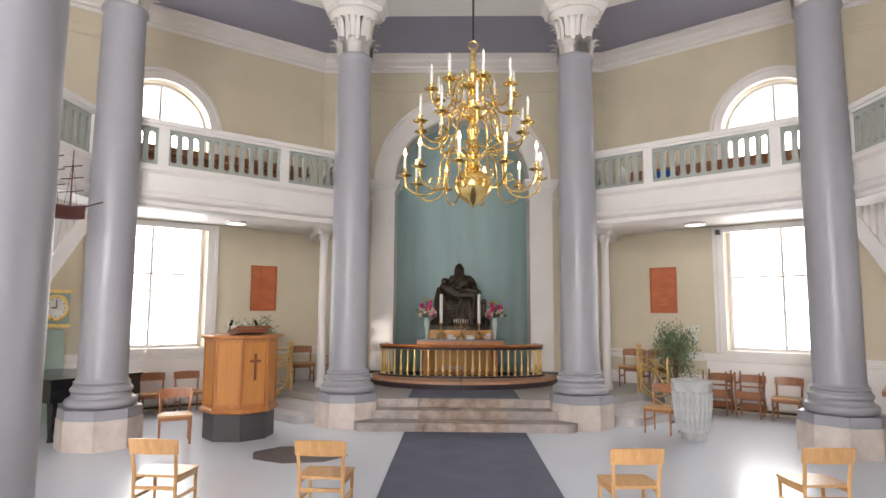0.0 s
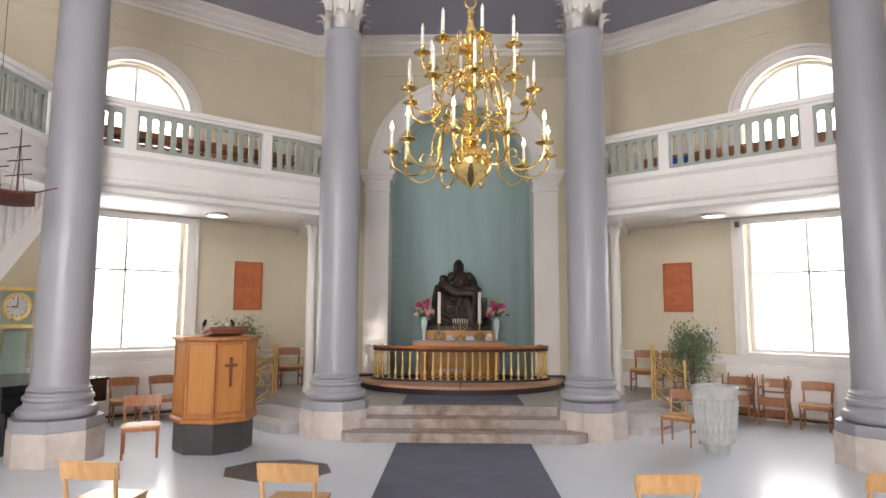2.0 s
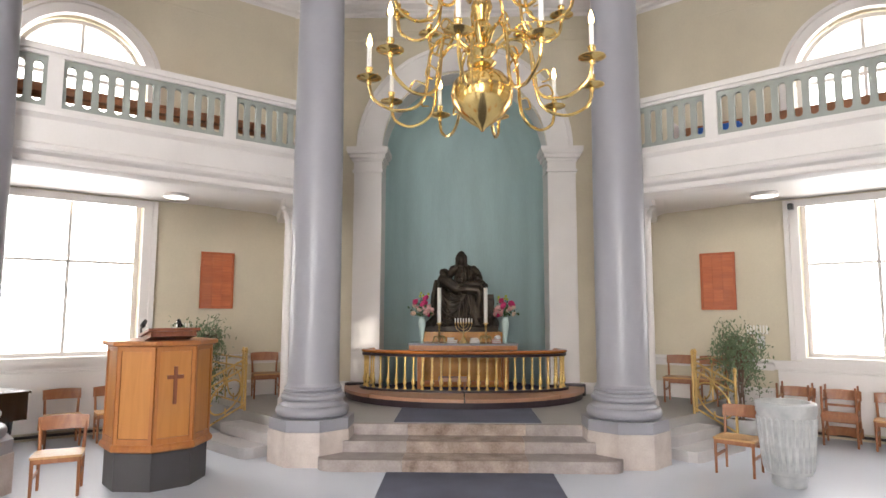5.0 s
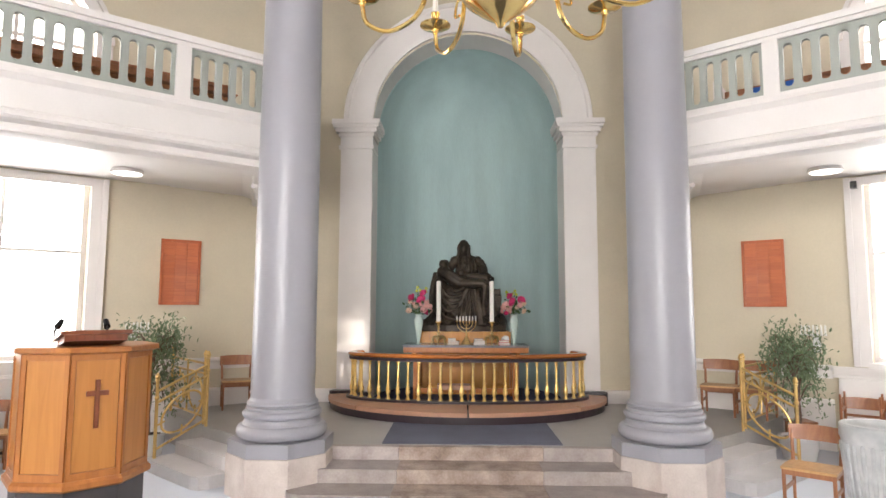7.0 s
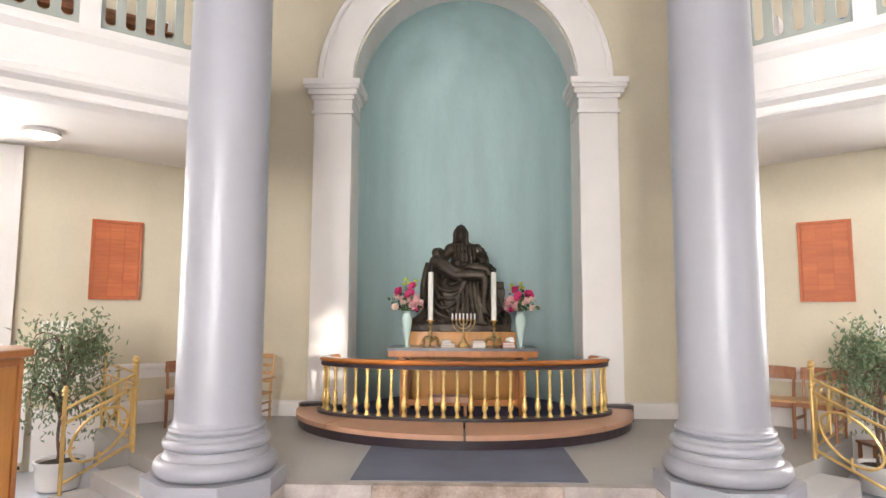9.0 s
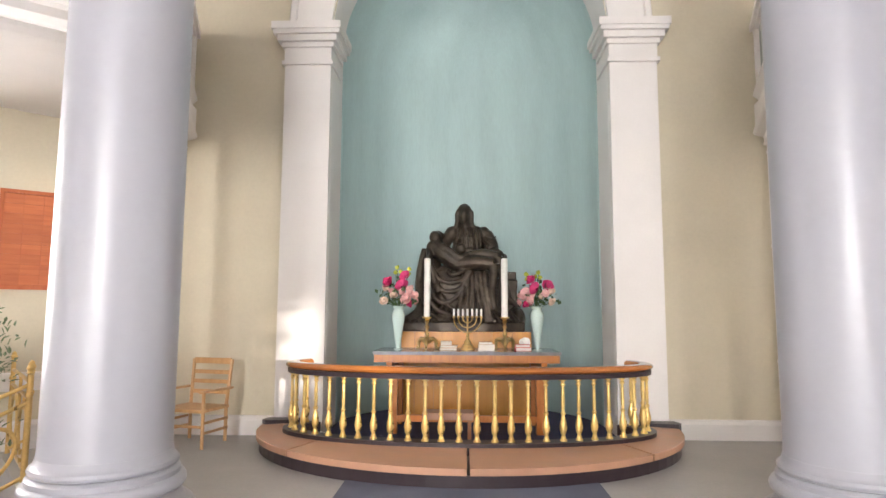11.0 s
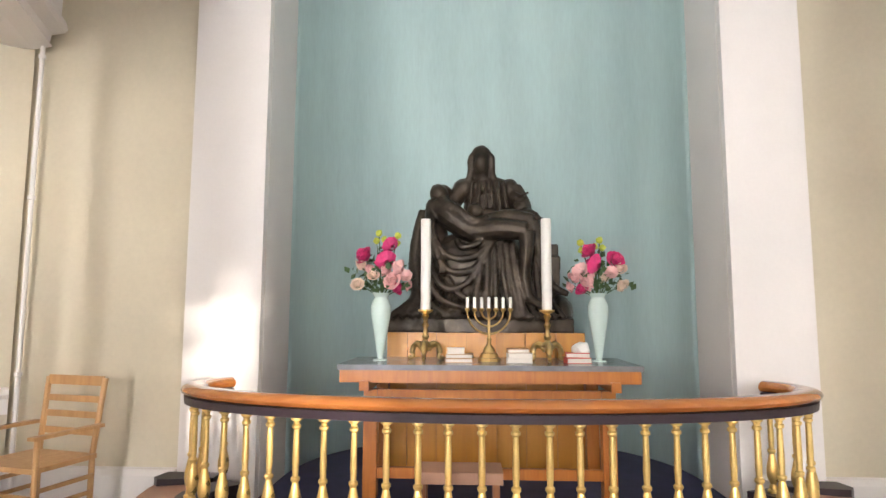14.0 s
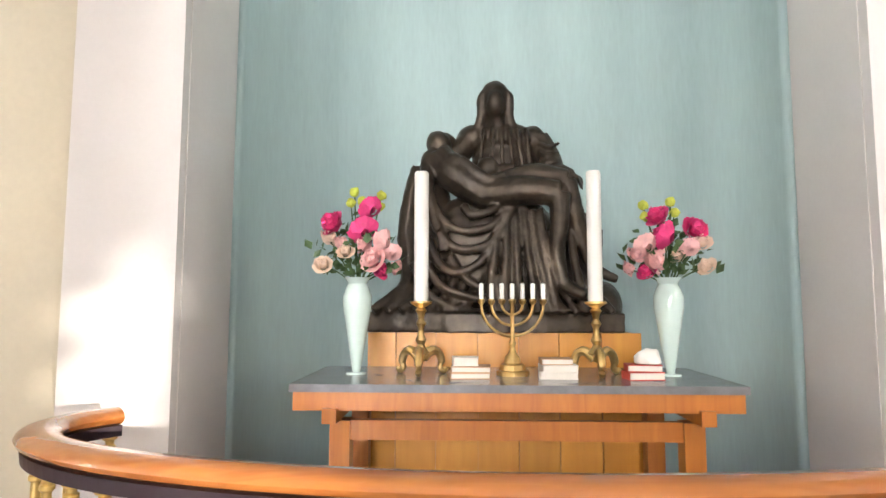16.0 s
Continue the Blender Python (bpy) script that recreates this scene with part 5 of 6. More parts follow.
def rose_mesh(seed, r, material):
    rnd = random.Random(seed)
    bm = bmesh.new()
    for ring, (cnt, rr, tilt) in enumerate(((3, 0.2, -0.25), (4, 0.4, -0.15), (5, 0.65, 0.05), (7, 0.9, 0.35), (8, 1.05, 0.75))):
        for k in range(cnt):
            a = 2 * math.pi * k / cnt + ring * 0.6 + rnd.uniform(-0.2, 0.2)
            mm = Matrix.Rotation(a, 4, "Z") @ Matrix.Translation((r * rr * 0.35, 0, -r * 0.25 * ring * 0.6)) @ Matrix.Rotation(tilt, 4, "Y")
            g = []
            for i in range(4):
                t = i / 3
                w = r * (0.28 + 0.42 * math.sin(t * 2.4)) * (0.6 + 0.4 * rr) * rnd.uniform(0.85, 1.15)
                g.append([bm.verts.new(mm @ Vector((0.12 * r * (s * s) * -1 + 0.18 * r * t * t, s * w, r * t * 0.95))) for s in (-1, -0.5, 0, 0.5, 1)])
            for p, q in zip(g, g[1:]):
                for j in range(4):
                    bm.faces.new((p[j], p[j + 1], q[j + 1], q[j]))
    bmesh.ops.create_icosphere(bm, subdivisions=2, radius=r * 0.55, matrix=Matrix.Translation((0, 0, r * 0.30)))
    for v in bm.verts:
        v.co += Vector((noise.noise(v.co * 40), noise.noise(v.co * 40 + Vector((7, 0, 0))), noise.noise(v.co * 40 + Vector((0, 9, 0))))) * r * 0.16
    me = finish(bm, True)
    me.materials.append(material)
    return me


def bouquet(m, seed, flip):
    rnd = random.Random(seed)
    v = thing("flower_vase", m, "milky green glass vase with pink roses and lime blossoms", "flower vase", "altar flowers")
    part("vase", lathe([(0.055, 0.0), (0.055, 0.008), (0.022, 0.012), (0.03, 0.06), (0.055, 0.22), (0.078, 0.36), (0.08, 0.42), (0.062, 0.47), (0.052, 0.49), (0.06, 0.51), (0.078, 0.525), (0.072, 0.525), (0.05, 0.49)], 32), M_VASE, v, "slender milky glass vase", smooth=True)
    meshes = {}
    specs = [(-0.13, 0.82, 0.068, M_HOTPINK), (0.04, 0.78, 0.072, M_HOTPINK), (0.08, 0.90, 0.06, M_HOTPINK), (-0.16, 0.74, 0.05, M_PEACH), (0.15, 0.72, 0.06, M_PINK), (0.10, 0.62, 0.065, M_PINK), (0.13, 0.56, 0.05, M_HOTPINK), (-0.17, 0.59, 0.048, M_PEACH), (-0.05, 0.66, 0.045, M_PEACH), (0.05, 0.70, 0.05, M_PINK), (0.20, 0.66, 0.045, M_PINK), (-0.09, 0.71, 0.045, M_PINK), (0.22, 0.58, 0.04, M_PINK)]
    greens = bmesh.new()
    for i, (x, z, r, mt) in enumerate(specs):
        x = -x if flip else x
        z = 0.53 + (z - 0.53) * (0.86 if flip else 1.0)
        y = rnd.uniform(-0.12, -0.02)
        tilt = Matrix.Translation((x, y, z)) @ Euler((radians(55 + rnd.uniform(-15, 15)), radians(x * 160), rnd.uniform(0, 6))).to_matrix().to_4x4()
        part("rose", rose_mesh(seed + i, r, mt), mt, v, "", m=tilt)
        tube([(x * 0.15, y * 0.1, 0.50), (x * 0.6, y * 0.6, 0.5 + (z - 0.5) * 0.6), (x, y, z)], 0.004, 5, greens)
    for k in range(5):
        x, z = ((-0.02, 1.0), (0.13, 0.98), (-0.04, 0.94), (0.02, 0.95), (0.12, 0.92))[k]
        x = -x if flip else x
        z -= 0.06 if flip else 0
        bm = bmesh.new()
        bmesh.ops.create_icosphere(bm, subdivisions=2, radius=0.028)
        for vv in bm.verts:
            vv.co *= 1 + 0.3 * noise.noise(vv.co * 60 + Vector((k, 0, 0)))
        part("lime_blossom", bm, M_LIME, v, "", m=Matrix.Translation((x, -0.02, z)))
        tube([(0, 0, 0.5), (x * 0.6, 0, 0.75), (x, -0.02, z)], 0.004, 5, greens)
    for k in range(130):
        a, rr = rnd.uniform(0, 6.28), rnd.uniform(0.03, 0.26)
        p = Vector((rr * math.cos(a), rr * 0.55 * math.sin(a), rnd.uniform(0.53, 0.92 - rr * 0.9)))
        mm = Matrix.Translation(p) @ Euler((rnd.uniform(0, 1.5), rnd.uniform(-0.8, 0.8), rnd.uniform(0, 6.28))).to_matrix().to_4x4()
        l, w = rnd.uniform(0.04, 0.075), rnd.uniform(0.018, 0.03)
        q = [greens.verts.new(mm @ Vector(c)) for c in ((0, 0, 0), (w, l * 0.45, 0.006), (0, l, 0), (-w, l * 0.45, 0.006))]
        greens.faces.new((q[0], q[1], q[2]))
        greens.faces.new((q[0], q[2], q[3]))
    part("greenery", greens, M_STEM, v, "dark green leaves and stems")


bouquet(pose(-0.885, 14.60, TT), 11, False)
bouquet(pose(0.812, 14.60, TT), 40, True)

# ---- statue: one plain mesh ----
def blob(bm, c, s, rot=(0, 0, 0), n=3):
    bmesh.ops.create_icosphere(bm, subdivisions=n, radius=1.0, matrix=Matrix.LocRotScale(c, Euler([radians(r) for r in rot]), s))


def limb(points, r0, r1, n=10, steps=6):
    line = curve(points, steps)
    tube(line, [r0 + (r1 - r0) * k / (len(line) - 1) for k in range(len(line))], n, bm)


bm = bmesh.new()
# rock base and seat
prism([(-0.80, -0.34), (-0.30, -0.42), (0.30, -0.42), (0.78, -0.34), (0.80, 0.34), (-0.80, 0.34)], 0.0, 0.11, bm)
blob(bm, (-0.60, -0.08, 0.12), (0.21, 0.26, 0.10))
blob(bm, (0.70, -0.10, 0.15), (0.11, 0.24, 0.15))
box(bm, 0.36, -0.10, 0.10, 0.68, 0.30, 0.66, Matrix.Rotation(radians(3), 4, "Y"))
box(bm, 0.54, -0.06, 0.60, 0.70, 0.24, 0.73)
blob(bm, (0.0, 0.12, 0.45), (0.52, 0.22, 0.46))
# seated figure
blob(bm, (0.07, 0.10, 0.98), (0.23, 0.17, 0.36))
blob(bm, (0.06, 0.07, 1.22), (0.235, 0.14, 0.12))
blob(bm, (-0.14, 0.06, 1.22), (0.11, 0.12, 0.10))
blob(bm, (0.27, 0.06, 1.21), (0.10, 0.12, 0.10))
limb([(0.03, 0.03, 1.25), (0.02, -0.02, 1.36)], 0.075, 0.06)
blob(bm, (0.01, -0.05, 1.425), (0.066, 0.085, 0.10), (14, 0, 6))
blob(bm, (0.015, 0.015, 1.455), (0.112, 0.12, 0.145))
for sgn in (-1, 1):
    limb([(0.015 + sgn * 0.075, -0.03, 1.51), (0.015 + sgn * 0.098, -0.05, 1.46), (0.015 + sgn * 0.10, -0.02, 1.34), (0.02 + sgn * 0.14, 0.0, 1.24)], 0.028, 0.034, 8)
limb([(0.30, 0.03, 1.21), (0.37, 0.0, 1.08), (0.385, -0.06, 0.99)], 0.095, 0.088)
limb([(0.385, -0.06, 0.99), (0.44, -0.16, 0.955), (0.50, -0.20, 0.93)], 0.07, 0.04)
for k in range(4):
    limb([(0.49, -0.20, 0.93), (0.52 + 0.012 * k, -0.23 + 0.02 * k, 0.92), (0.535 + 0.008 * k, -0.24 + 0.02 * k, 0.875 - 0.008 * k)], 0.02, 0.011, 6)
limb([(-0.17, 0.03, 1.20), (-0.25, -0.03, 1.08), (-0.24, -0.12, 0.99)], 0.085, 0.07)
# bodice and sleeve folds
for x0, x1, z1 in ((-0.06, -0.10, 0.98), (0.0, -0.02, 0.98), (0.05, 0.06, 0.96), (0.10, 0.13, 0.98), (0.16, 0.19, 1.0), (0.22, 0.24, 1.02)):
    limb([(x0, -0.055, 1.27), ((x0 + x1) / 2, -0.095, 1.12), (x1, -0.10, z1)], 0.014, 0.019, 6)
for z in (1.15, 1.09, 1.04):
    limb([(0.30, -0.07, z + 0.02), (0.37, -0.10, z - 0.01), (0.44, -0.06, z + 0.02)], 0.016, 0.012, 6)
blob(bm, (-0.04, -0.12, 1.00), (0.075, 0.06, 0.07))
blob(bm, (0.09, -0.11, 0.97), (0.07, 0.06, 0.06))
# reclining figure across the lap
blob(bm, (-0.365, -0.13, 1.145), (0.082, 0.095, 0.092), (0, -35, 0))
blob(bm, (-0.34, -0.06, 1.175), (0.09, 0.08, 0.065))
limb([(-0.37, -0.16, 1.04), (-0.26, -0.22, 0.94), (-0.12, -0.25, 0.85), (-0.02, -0.26, 0.80)], 0.115, 0.105, 12)
blob(bm, (-0.40, -0.18, 1.02), (0.085, 0.085, 0.09))
blob(bm, (-0.25, -0.24, 0.98), (0.12, 0.08, 0.08), (0, 35, 0))
limb([(-0.03, -0.27, 0.81), (0.18, -0.34, 0.82), (0.39, -0.36, 0.80)], 0.10, 0.075, 12)
limb([(0.39, -0.36, 0.80), (0.385, -0.38, 0.62), (0.37, -0.37, 0.45), (0.40, -0.39, 0.27)], 0.07, 0.042, 10)
limb([(0.0, -0.22, 0.86), (0.24, -0.26, 0.92), (0.45, -0.27, 0.885)], 0.085, 0.072, 12)
limb([(0.45, -0.27, 0.885), (0.50, -0.29, 0.68), (0.55, -0.30, 0.50), (0.59, -0.33, 0.37)], 0.068, 0.04, 10)
limb([(0.40, -0.38, 0.28), (0.47, -0.44, 0.23), (0.53, -0.46, 0.21)], 0.042, 0.025, 8)
limb([(0.59, -0.32, 0.38), (0.66, -0.36, 0.33), (0.73, -0.38, 0.30)], 0.04, 0.024, 8)
limb([(-0.44, -0.20, 1.00), (-0.43, -0.30, 0.84), (-0.39, -0.35, 0.68), (-0.36, -0.37, 0.58)], 0.052, 0.032, 8)
for k in range(4):
    limb([(-0.36, -0.37, 0.58), (-0.355 + 0.016 * k, -0.385, 0.52), (-0.345 + 0.014 * k, -0.38, 0.46)], 0.016, 0.009, 6)
limb([(-0.22, -0.28, 1.02), (-0.06, -0.33, 0.90), (0.06, -0.30, 0.92)], 0.036, 0.024, 8)
# cloak falling at the side and the sweeping skirt
limb([(-0.50, -0.10, 1.00), (-0.55, -0.16, 0.78), (-0.57, -0.18, 0.55), (-0.54, -0.24, 0.30), (-0.62, -0.30, 0.16)], 0.055, 0.07, 8)
blob(bm, (-0.42, -0.06, 0.66), (0.14, 0.16, 0.44))
blob(bm, (-0.10, -0.12, 0.48), (0.40, 0.21, 0.36))
blob(bm, (0.20, -0.14, 0.45), (0.22, 0.20, 0.36))
SWAGS = (((-0.46, 0.90), (-0.30, 0.62), (-0.06, 0.60), (0.10, 0.74)), ((-0.42, 0.76), (-0.28, 0.50), (-0.06, 0.50), (0.10, 0.72)), ((-0.46, 0.62), (-0.32, 0.36), (-0.10, 0.40), (0.09, 0.70)),
         ((-0.48, 0.50), (-0.36, 0.28), (-0.16, 0.20), (0.04, 0.16)), ((-0.52, 0.40), (-0.42, 0.22), (-0.26, 0.13), (-0.08, 0.11)), ((-0.30, 0.44), (-0.18, 0.30), (-0.02, 0.22), (0.14, 0.14)), ((-0.20, 0.74), (-0.16, 0.68), (-0.04, 0.70), (0.06, 0.78)))
for k, line in enumerate(SWAGS):
    limb([(x, -0.31 - 0.04 * (j in (1, 2)) - 0.008 * (k % 3), z) for j, (x, z) in enumerate(line)], 0.030, 0.026, 8, 8)
for k, (x0, z0, x1) in enumerate(((0.02, 0.74, -0.04), (0.07, 0.75, 0.05), (0.12, 0.74, 0.13), (0.17, 0.74, 0.22), (0.22, 0.72, 0.29), (0.28, 0.72, 0.33), (0.06, 0.50, 0.02), (0.46, 0.62, 0.50))):
    limb([(x0, -0.29, z0), (x0 * 0.6 + x1 * 0.4, -0.36, z0 * 0.66), (x1, -0.39, 0.28), (x1 + 0.03, -0.42, 0.11)], 0.024, 0.036, 8, 8)
for k in range(7):
    x = -0.74 + 0.085 * k
    limb([(x + 0.16, -0.26, 0.27 + 0.02 * k), (x + 0.08, -0.32, 0.20), (x - 0.02, -0.37, 0.12)], 0.024, 0.032, 7)
for k in range(6):
    x = 0.28 + 0.07 * k
    limb([(x - 0.04, -0.33, 0.26), (x + 0.02, -0.40, 0.17), (x + 0.06, -0.43, 0.11)], 0.018, 0.026, 7)
statue = solid("statue", bm, M_BRONZE, "dark bronze seated group statue on a plank pedestal", "statue", m=pose(-0.09, 15.46, AF + 1.143) @ Matrix.Diagonal((1.03, 1.0, 1.10, 1)))
rm = statue.modifiers.new("merge", "REMESH")
rm.mode, rm.voxel_size, rm.use_smooth_shade = "VOXEL", 0.0105, True
sm_ = statue.modifiers.new("soften", "SMOOTH")
sm_.factor, sm_.iterations = 0.5, 3
tex = bpy.data.textures.new("folds", "CLOUDS")
tex.noise_scale = 0.06
dm = statue.modifiers.new("drapery", "DISPLACE")
dm.texture, dm.strength, dm.mid_level = tex, 0.010, 0.5

# ---- walls: boards, panels, lamps, candelabra ----
for side in (-1, 1):
    sm = slant(side)
    b = thing("notice_board", sm @ Matrix.Translation((1.39 if side < 0 else 1.35, 0.0, 2.59)) @ Matrix.Diagonal((0.94, 1, 0.94, 1)), "reddish wooden hymn board with faint panels on the wall", "board", "wall boards")
    part("frame", boxes((-0.32, 0.0, -0.555, 0.32, 0.045, -0.515), (-0.32, 0.0, 0.515, 0.32, 0.045, 0.555), (-0.32, 0.0, -0.515, -0.285, 0.045, 0.515), (0.285, 0.0, -0.515, 0.32, 0.045, 0.515)), M_BOARD, b, "", bevel=0.004)
    part("back", boxes((-0.285, 0.0, -0.515, 0.285, 0.02, 0.515)), M_BOARD, b)
    for i in range(3):
        for k in range(9):
            x, z = -0.28 + i * 0.187, -0.505 + k * 0.113
            part("panel", boxes((x + 0.004, 0.02, z + 0.003, x + 0.183, 0.028, z + 0.108)), M_BOARDL, b)
    w = thing("wainscot", sm @ Matrix.Translation((0, 0, 0)), "white painted boxed panel under the window", "wall panel", "window panels", "structure")
    part("front", boxes((2.28, 0.0, 0.14, 5.5, 0.14, 1.05)), M_WHITE, w, bevel=0.01)
    part("cap", boxes((2.21, 0.0, 1.055, 5.6, 0.10, 1.10), (2.21, 0.0, 1.10, 5.6, 0.06, 1.16), (2.21, 0.0, 1.16, 5.6, 0.11, 1.21)), M_WHITE, w, bevel=0.01)
    part("pipe", tube([(2.3, 0.18, 0.09), (5.5, 0.18, 0.09)], 0.022, 8), M_WIRE, w, "dark heating pipe")
    lamp = thing("ceiling_lamp", pose(side * 4.88, 12.06, 3.955), "flat round white lamp under the gallery", "lamp", "gallery lamps")
    part("rim", lathe([(0.21, -0.04), (0.215, -0.02), (0.20, 0.02)], 32), M_WHITE, lamp, smooth=True)
    part("diffuser", lathe([(0.10, -0.055), (0.19, -0.043), (0.195, -0.035)], 32), M_LAMP, lamp, "glowing opal glass", smooth=True)
    cs = thing("wall_candelabrum", sm @ Matrix.Translation((2.02, 0.0, 0)), "white wall bracket carrying a row of white candles", "candelabrum", "wall candelabra")
    part("wall_plate", boxes((-0.05, 0.0, 1.40, 0.05, 0.02, 1.62)), M_POT, cs, bevel=0.005)
    part("bracket_arm", tube(curve([(0, 0.015, 1.45), (0, 0.12, 1.42), (0, 0.24, 1.48), (0, 0.28, 1.58), (0, 0.28, 1.66)], 5), 0.011, 8), M_POT, cs, smooth=True)
    part("tray", boxes((-0.17, 0.25, 1.655, 0.17, 0.31, 1.668)), M_POT, cs)
    for k in range(7):
        part("candle", lathe([(0.014, 1.668), (0.014, 1.80), (0.006, 1.805)], 12), M_CANDLE, cs, "", smooth=True, m=Matrix.Translation((-0.15 + 0.05 * k, 0.28, 0)))
solid("wall_camera", boxes((-0.04, 0.0, -0.05, 0.04, 0.12, 0.05)), M_BLACK, "small black box fixed high on the wall", "camera", bevel=0.01, m=slant(1) @ Matrix.Translation((2.60, 0.055, 3.82)))

for side in (-1, 1):
    hp = thing("heating_pipe", pose(side * 3.46, 14.14, 0), "thin white painted pipe in the wall corner", "pipe", "corner pipes")
    part("pipe", lathe([(0.017, PLAT), (0.017, 3.94)], 12), M_WHITE, hp, smooth=True)
    for z in (1.3, 2.6, 3.7):
        part("clip", lathe([(0.018, z), (0.026, z + 0.005), (0.026, z + 0.03), (0.018, z + 0.035)], 12), M_WHITE, hp, smooth=True)

# ---- longcase clock ----
ck = thing("longcase_clock", pose(-7.72, 10.62, 0, 0, 0, 38) @ Matrix.Diagonal((0.84, 0.84, 1, 1)), "mint green longcase clock with a gilded round dial", "clock")
part("plinth", boxes((-0.27, -0.16, 0, 0.27, 0.16, 0.45)), M_MINT, ck, bevel=0.01)
part("trunk", prism([(-0.24, 0.45), (0.24, 0.45), (0.18, 1.70), (-0.18, 1.70)], -0.12, 0.12, m=Matrix.Rotation(radians(90), 4, "X")), M_MINT, ck, "tapering mint green case", bevel=0.008)
part("door", boxes((-0.12, -0.135, 0.60, 0.12, -0.121, 1.55)), M_MINT, ck, "narrow door", bevel=0.004)
part("hood", boxes((-0.26, -0.17, 1.80, 0.26, 0.15, 2.38)), M_MINT, ck, "", bevel=0.02)
part("moulding", boxes((-0.29, -0.20, 1.74, 0.29, 0.18, 1.80), (-0.30, -0.21, 2.38, 0.30, 0.19, 2.44)), M_GOLDPAINT, ck, "gilded mouldings", bevel=0.008)
dm_ = Matrix.Translation((0, -0.172, 2.10)) @ Matrix.Rotation(radians(90), 4, "X")
dial = part("dial", lathe([(0.185, 0.021), (0.185, 0.026)], 40), M_DIAL, ck, "white dial", m=dm_)
part("dial_ring", lathe([(0.185, 0.0), (0.245, 0.0), (0.25, 0.02), (0.22, 0.035), (0.19, 0.02)], 40), M_GOLDPAINT, ck, "gilded ring", m=dm_, smooth=True)
part("clock_hand", boxes((-0.008, 0.0, 0.028, 0.008, 0.14, 0.032), (-0.1, -0.008, 0.028, 0.0, 0.008, 0.032)), M_BLACK, dial)
for k in range(12):
    part("hour_bar", boxes((-0.006, 0.145, 0.0265, 0.006, 0.175, 0.029)), M_BLACK, dial, m=Matrix.Rotation(2 * math.pi * k / 12, 4, "Z"))

# ---- grand piano ----
pn = thing("grand_piano", pose(-6.85, 9.75, 0, 0, 0, 62), "black lacquered grand piano", "piano")
shape = [(-0.75, -0.9), (0.75, -0.9), (0.75, 0.2), (0.55, 0.65), (0.2, 0.9), (-0.2, 1.0), (-0.75, 0.95)]
part("body", prism(shape, 0.62, 0.95), M_BLACK, pn, bevel=0.012)
part("lid", prism([(x * 1.03, y * 1.03) for x, y in shape], 0.952, 0.985), M_BLACK, pn, bevel=0.006)
for x, y in ((-0.6, -0.7), (0.6, -0.7), (-0.2, 0.75)):
    part("leg", lathe([(0.05, 0.0), (0.04, 0.08), (0.06, 0.3), (0.08, 0.62)], 16), M_BLACK, pn, m=Matrix.Translation((x, y, 0)), smooth=True)
part("pedal_board", boxes((-0.2, -0.75, 0.05, 0.2, -0.65, 0.12)), M_BLACK, pn)

# ---- gallery stairs at the sides ----
for side in (-1, 1):
    s = thing("gallery_stair", Matrix(), "white stair to the gallery with a slotted sloping parapet", "stairs", "gallery stairs", "structure")
    y0, y1, x0, x1 = 10.1, 6.1, side * 6.65, side * 7.75
    for k in range(24):
        ya, yb = y0 - (y0 - y1) * k / 24, y0 - (y0 - y1) * (k + 1) / 24
        z = 4.28 * (1 - k / 24)
        part("tread", boxes((min(x0, x1), yb, z - 0.22, max(x0, x1), ya, z)), M_WHITE, s)
    for zo, h, w in ((0.85, 0.12, 0.09), (-0.35, 0.42, 0.05)):
        bm = bmesh.new()
        a = [(y0, 4.28 + zo), (y1, zo), (y1, zo + h), (y0, 4.28 + zo + h)]
        f = [bm.verts.new((x0 - side * w, y, z)) for y, z in a]
        g = [bm.verts.new((x0 + side * w, y, z)) for y, z in a]
        bm.faces.new(f)
        bm.faces.new(g[::-1])
        for k in range(4):
            bm.faces.new((f[k], f[(k + 1) % 4], g[(k + 1) % 4], g[k]))
        part("string" if zo < 0 else "handrail", bm, M_WHITE, s)
    for k in range(24):
        y = y0 - (y0 - y1) * (k + 0.5) / 24
        z = 4.28 * (1 - (k + 0.5) / 24)
        part("slat", boxes((x0 - 0.03, y - 0.05, z + 0.04, x0 + 0.03, y + 0.05, z + 0.90)), M_WHITE, s)

# ---- ship model hung from the ceiling ----
sh = thing("ship_model", pose(-5.62, 7.2, 3.45, 0, 0, 75), "small red and black three-masted votive ship model", "ship model")
bm = bmesh.new()
rings = []
for k in range(11):
    t = k / 10
    x = -0.55 + 1.1 * t
    w = 0.13 * math.sin(math.pi * min(1, 0.12 + t * 0.88)) ** 0.6
    sheer = 0.06 * (2 * t - 1) ** 2
    rings.append([bm.verts.new((x, w * math.cos(a), sheer + 0.16 * math.sin(a) if math.sin(a) < 0 else sheer + 0.04 * math.sin(a))) for a in (2 * math.pi * j / 12 for j in range(12))])
for a, b in zip(rings, rings[1:]):
    for j in range(12):
        bm.faces.new((a[j], a[(j + 1) % 12], b[(j + 1) % 12], b[j]))
bm.faces.new(rings[0])
bm.faces.new(rings[-1])
part("hull", bm, M_HULL, sh, "dark red hull", smooth=True)
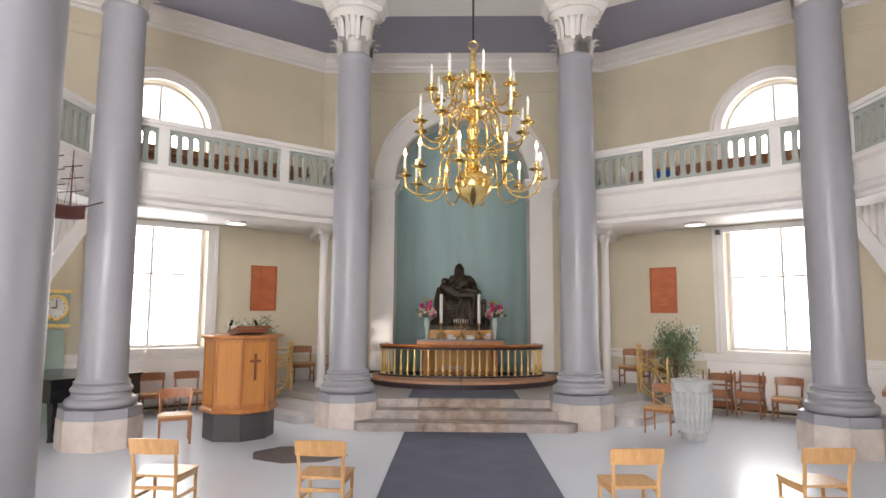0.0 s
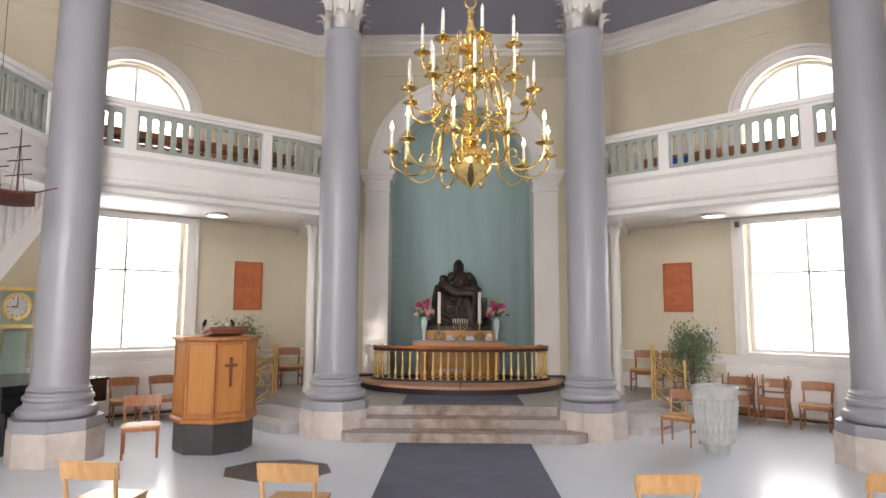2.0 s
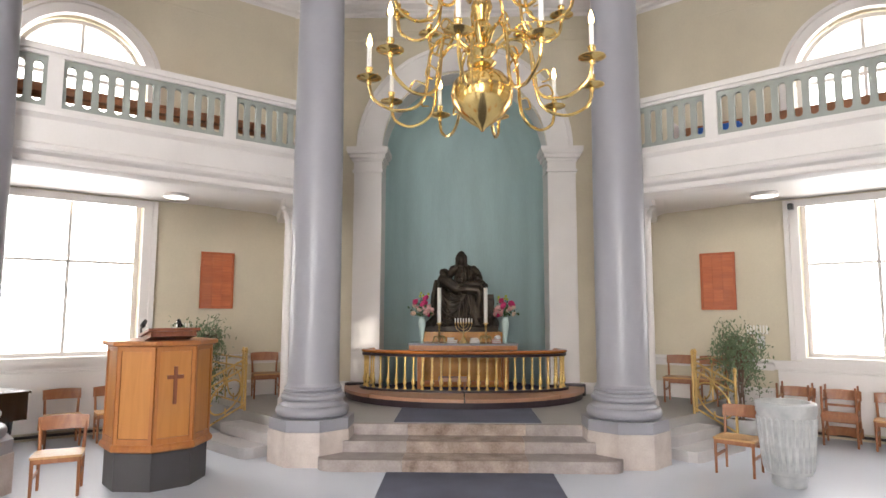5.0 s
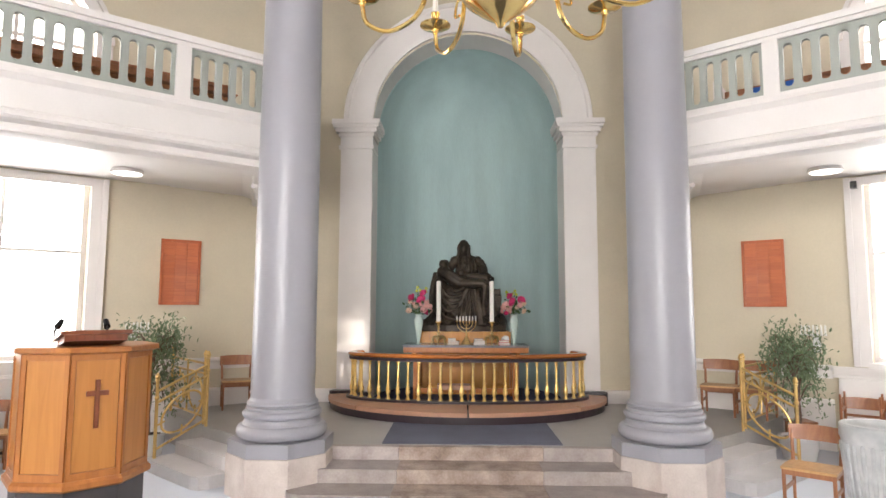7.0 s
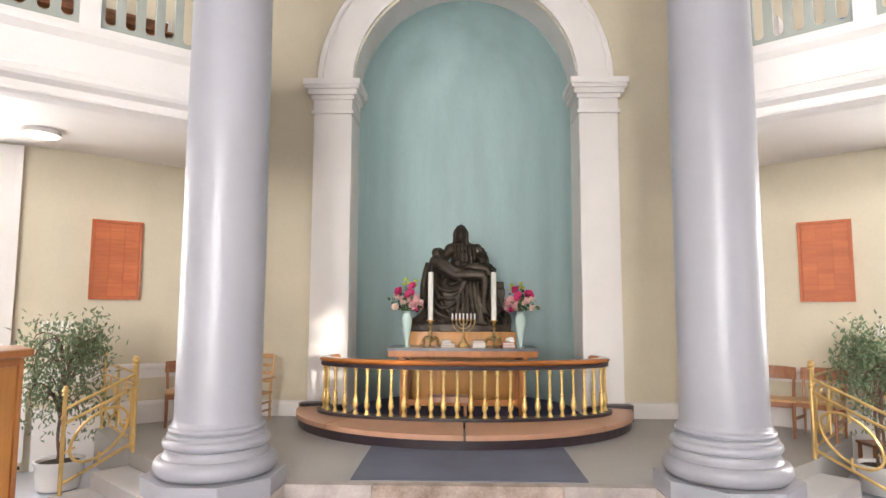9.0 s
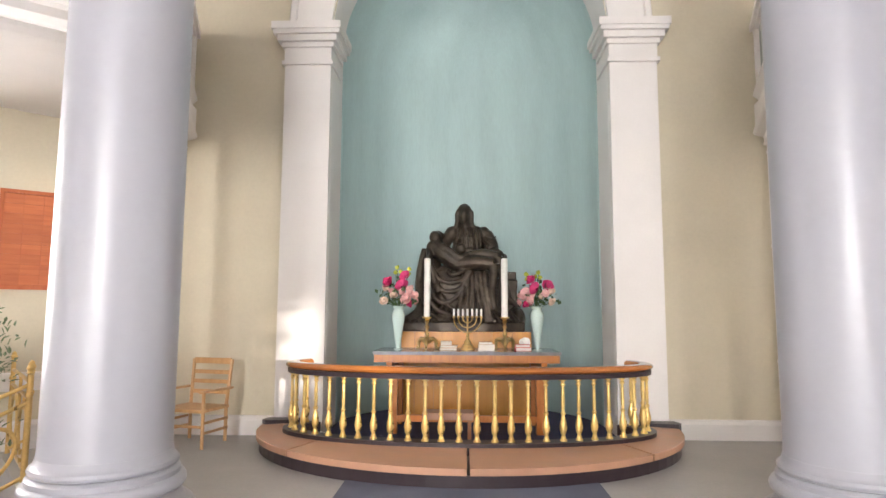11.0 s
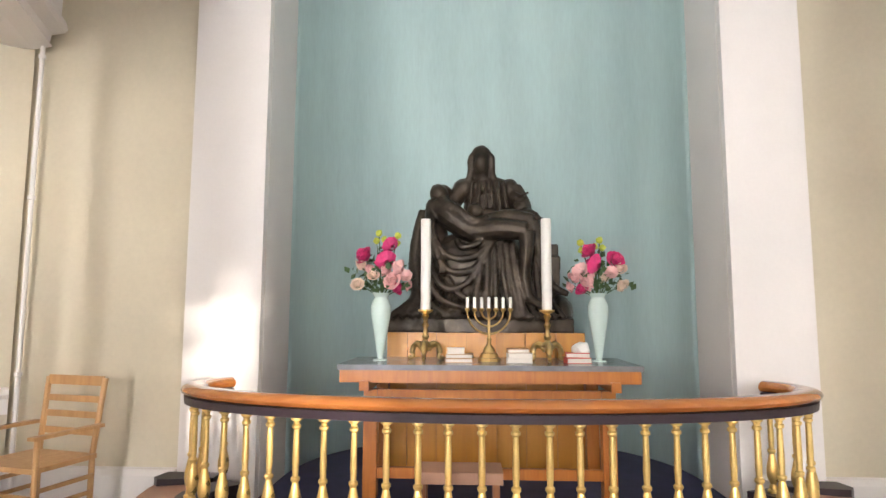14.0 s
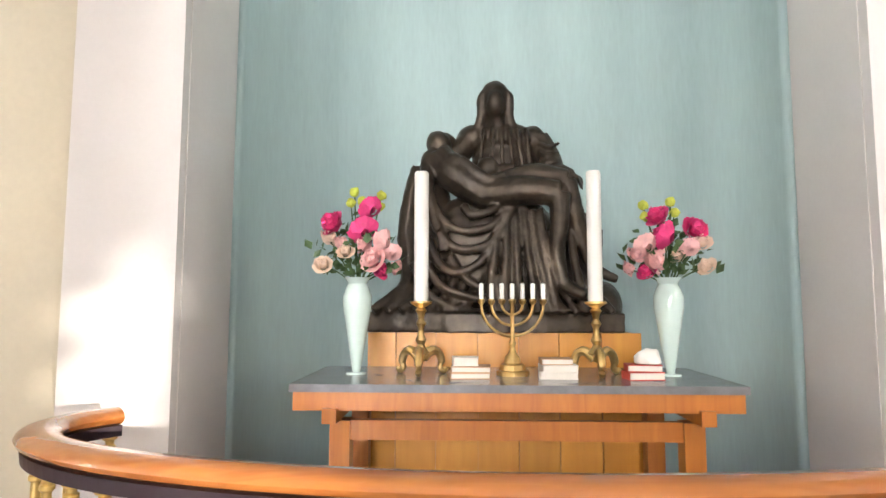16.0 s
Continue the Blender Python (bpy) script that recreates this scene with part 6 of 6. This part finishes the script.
for x, h in ((-0.32, 0.75), (0.0, 0.95), (0.3, 0.85)):
    mast = part("mast", tube([(x, 0, 0), (x, 0, h)], [0.014, 0.006], 8), M_HULL, sh)
    for z in (0.3, 0.52, 0.72):
        part("yard", tube([(x, -0.26 * (1 - z * 0.5), z * h), (x, 0.26 * (1 - z * 0.5), z * h)], 0.008, 6), M_HULL, mast)
    for s in (-1, 1):
        part("rigging", tube([(x, s * 0.12, 0.03), (x, 0, h * 0.8)], 0.003, 4), M_WIRE, mast)
part("bowsprit", tube([(0.5, 0, 0.06), (0.85, 0, 0.2)], 0.01, 6), M_HULL, sh)
part("hanging_wire", tube([(0, 0, 0.95), (0, 0, TOP - 3.45)], 0.004, 5), M_WIRE, sh)

# ---- chest organ ----
og = thing("chest_organ", pose(7.75, 9.85, 0, 0, 0, -128), "brown wooden chest organ with tin pipes", "organ")
part("case", boxes((-0.9, -0.35, 0, 0.9, 0.35, 1.05)), M_CHAIRD, og, "", bevel=0.015)
part("key_ledge", boxes((-0.75, -0.55, 0.72, 0.75, -0.35, 0.80)), M_CHAIRD, og, "", bevel=0.01)
part("upper_case", boxes((-0.9, 0.1, 1.05, 0.9, 0.35, 2.2), (-0.92, -0.32, 2.12, 0.92, 0.37, 2.22), (-0.9, -0.3, 1.05, -0.84, 0.1, 2.12), (0.84, -0.3, 1.05, 0.9, 0.1, 2.12)), M_RED, og, "", bevel=0.01)
for k in range(18):
    x = -0.78 + k * 0.092
    h = 0.45 + 0.45 * abs(math.sin(k * 0.35))
    part("pipe", lathe([(0.008, 1.06), (0.032, 1.16), (0.034, 1.16 + h), (0.03, 1.16 + h)], 12), M_PIPE, og, "", smooth=True, m=Matrix.Translation((x, -0.15, 0)))

# ---- unseen tree, added to block and dapple the low sun ----
tr = thing("churchyard_tree", pose(14.30, -5.05, -0.5), "unseen leafy tree added outside to mask the low sun", "tree")
rnd = random.Random(21)
ACROSS = Vector((1.1, 1.0, 0)).normalized()
bm = tube([(0, 0, 0), (0.1, 0.05, 2.0), (0.0, 0.1, 4.0), (0.1, 0, 8.5)], [0.28, 0.22, 0.10, 0.03], 10)
for k in range(16):
    a, z, L = rnd.uniform(0, 6.28), rnd.uniform(2.6, 8.0), rnd.uniform(1.2, 2.2)
    tube([(0, 0, z), (L * 0.5 * math.cos(a), L * 0.5 * math.sin(a), z + 0.5), (L * math.cos(a + 0.2), L * math.sin(a + 0.2), z + 0.8)], [0.05, 0.03, 0.015], 6, bm)
part("trunk", bm, M_BARK, tr, "", smooth=True)
bm = bmesh.new()
for k in range(15000):
    a, r = rnd.uniform(0, 6.28), math.sqrt(rnd.random()) * 2.4
    p = Vector((r * math.cos(a), r * math.sin(a), rnd.uniform(2.4, 10.5)))
    side, high = p.dot(ACROSS), p.z - 0.5
    gap = noise.noise(Vector((side * 2.2, 3.0, high * 2.2)))
    # leaves left out here so one sun patch reaches the left pilaster
    if abs(side - 0.9) < 0.30 + 0.2 * gap and 2.85 + 0.3 * gap < high < 4.15 and gap > -0.3:
        continue
    mm = Matrix.Translation(p) @ Euler((rnd.uniform(0, 6), rnd.uniform(0, 6), rnd.uniform(0, 6))).to_matrix().to_4x4()
    l, w = rnd.uniform(0.2, 0.32), rnd.uniform(0.07, 0.12)
    q = [bm.verts.new(mm @ Vector(c)) for c in ((0, 0, 0), (w, l * 0.45, 0.01), (0, l, 0), (-w, l * 0.45, 0.01))]
    bm.faces.new((q[0], q[1], q[2]))
    bm.faces.new((q[0], q[2], q[3]))
part("crown", bm, M_LEAF, tr, "dense crown of green leaves")
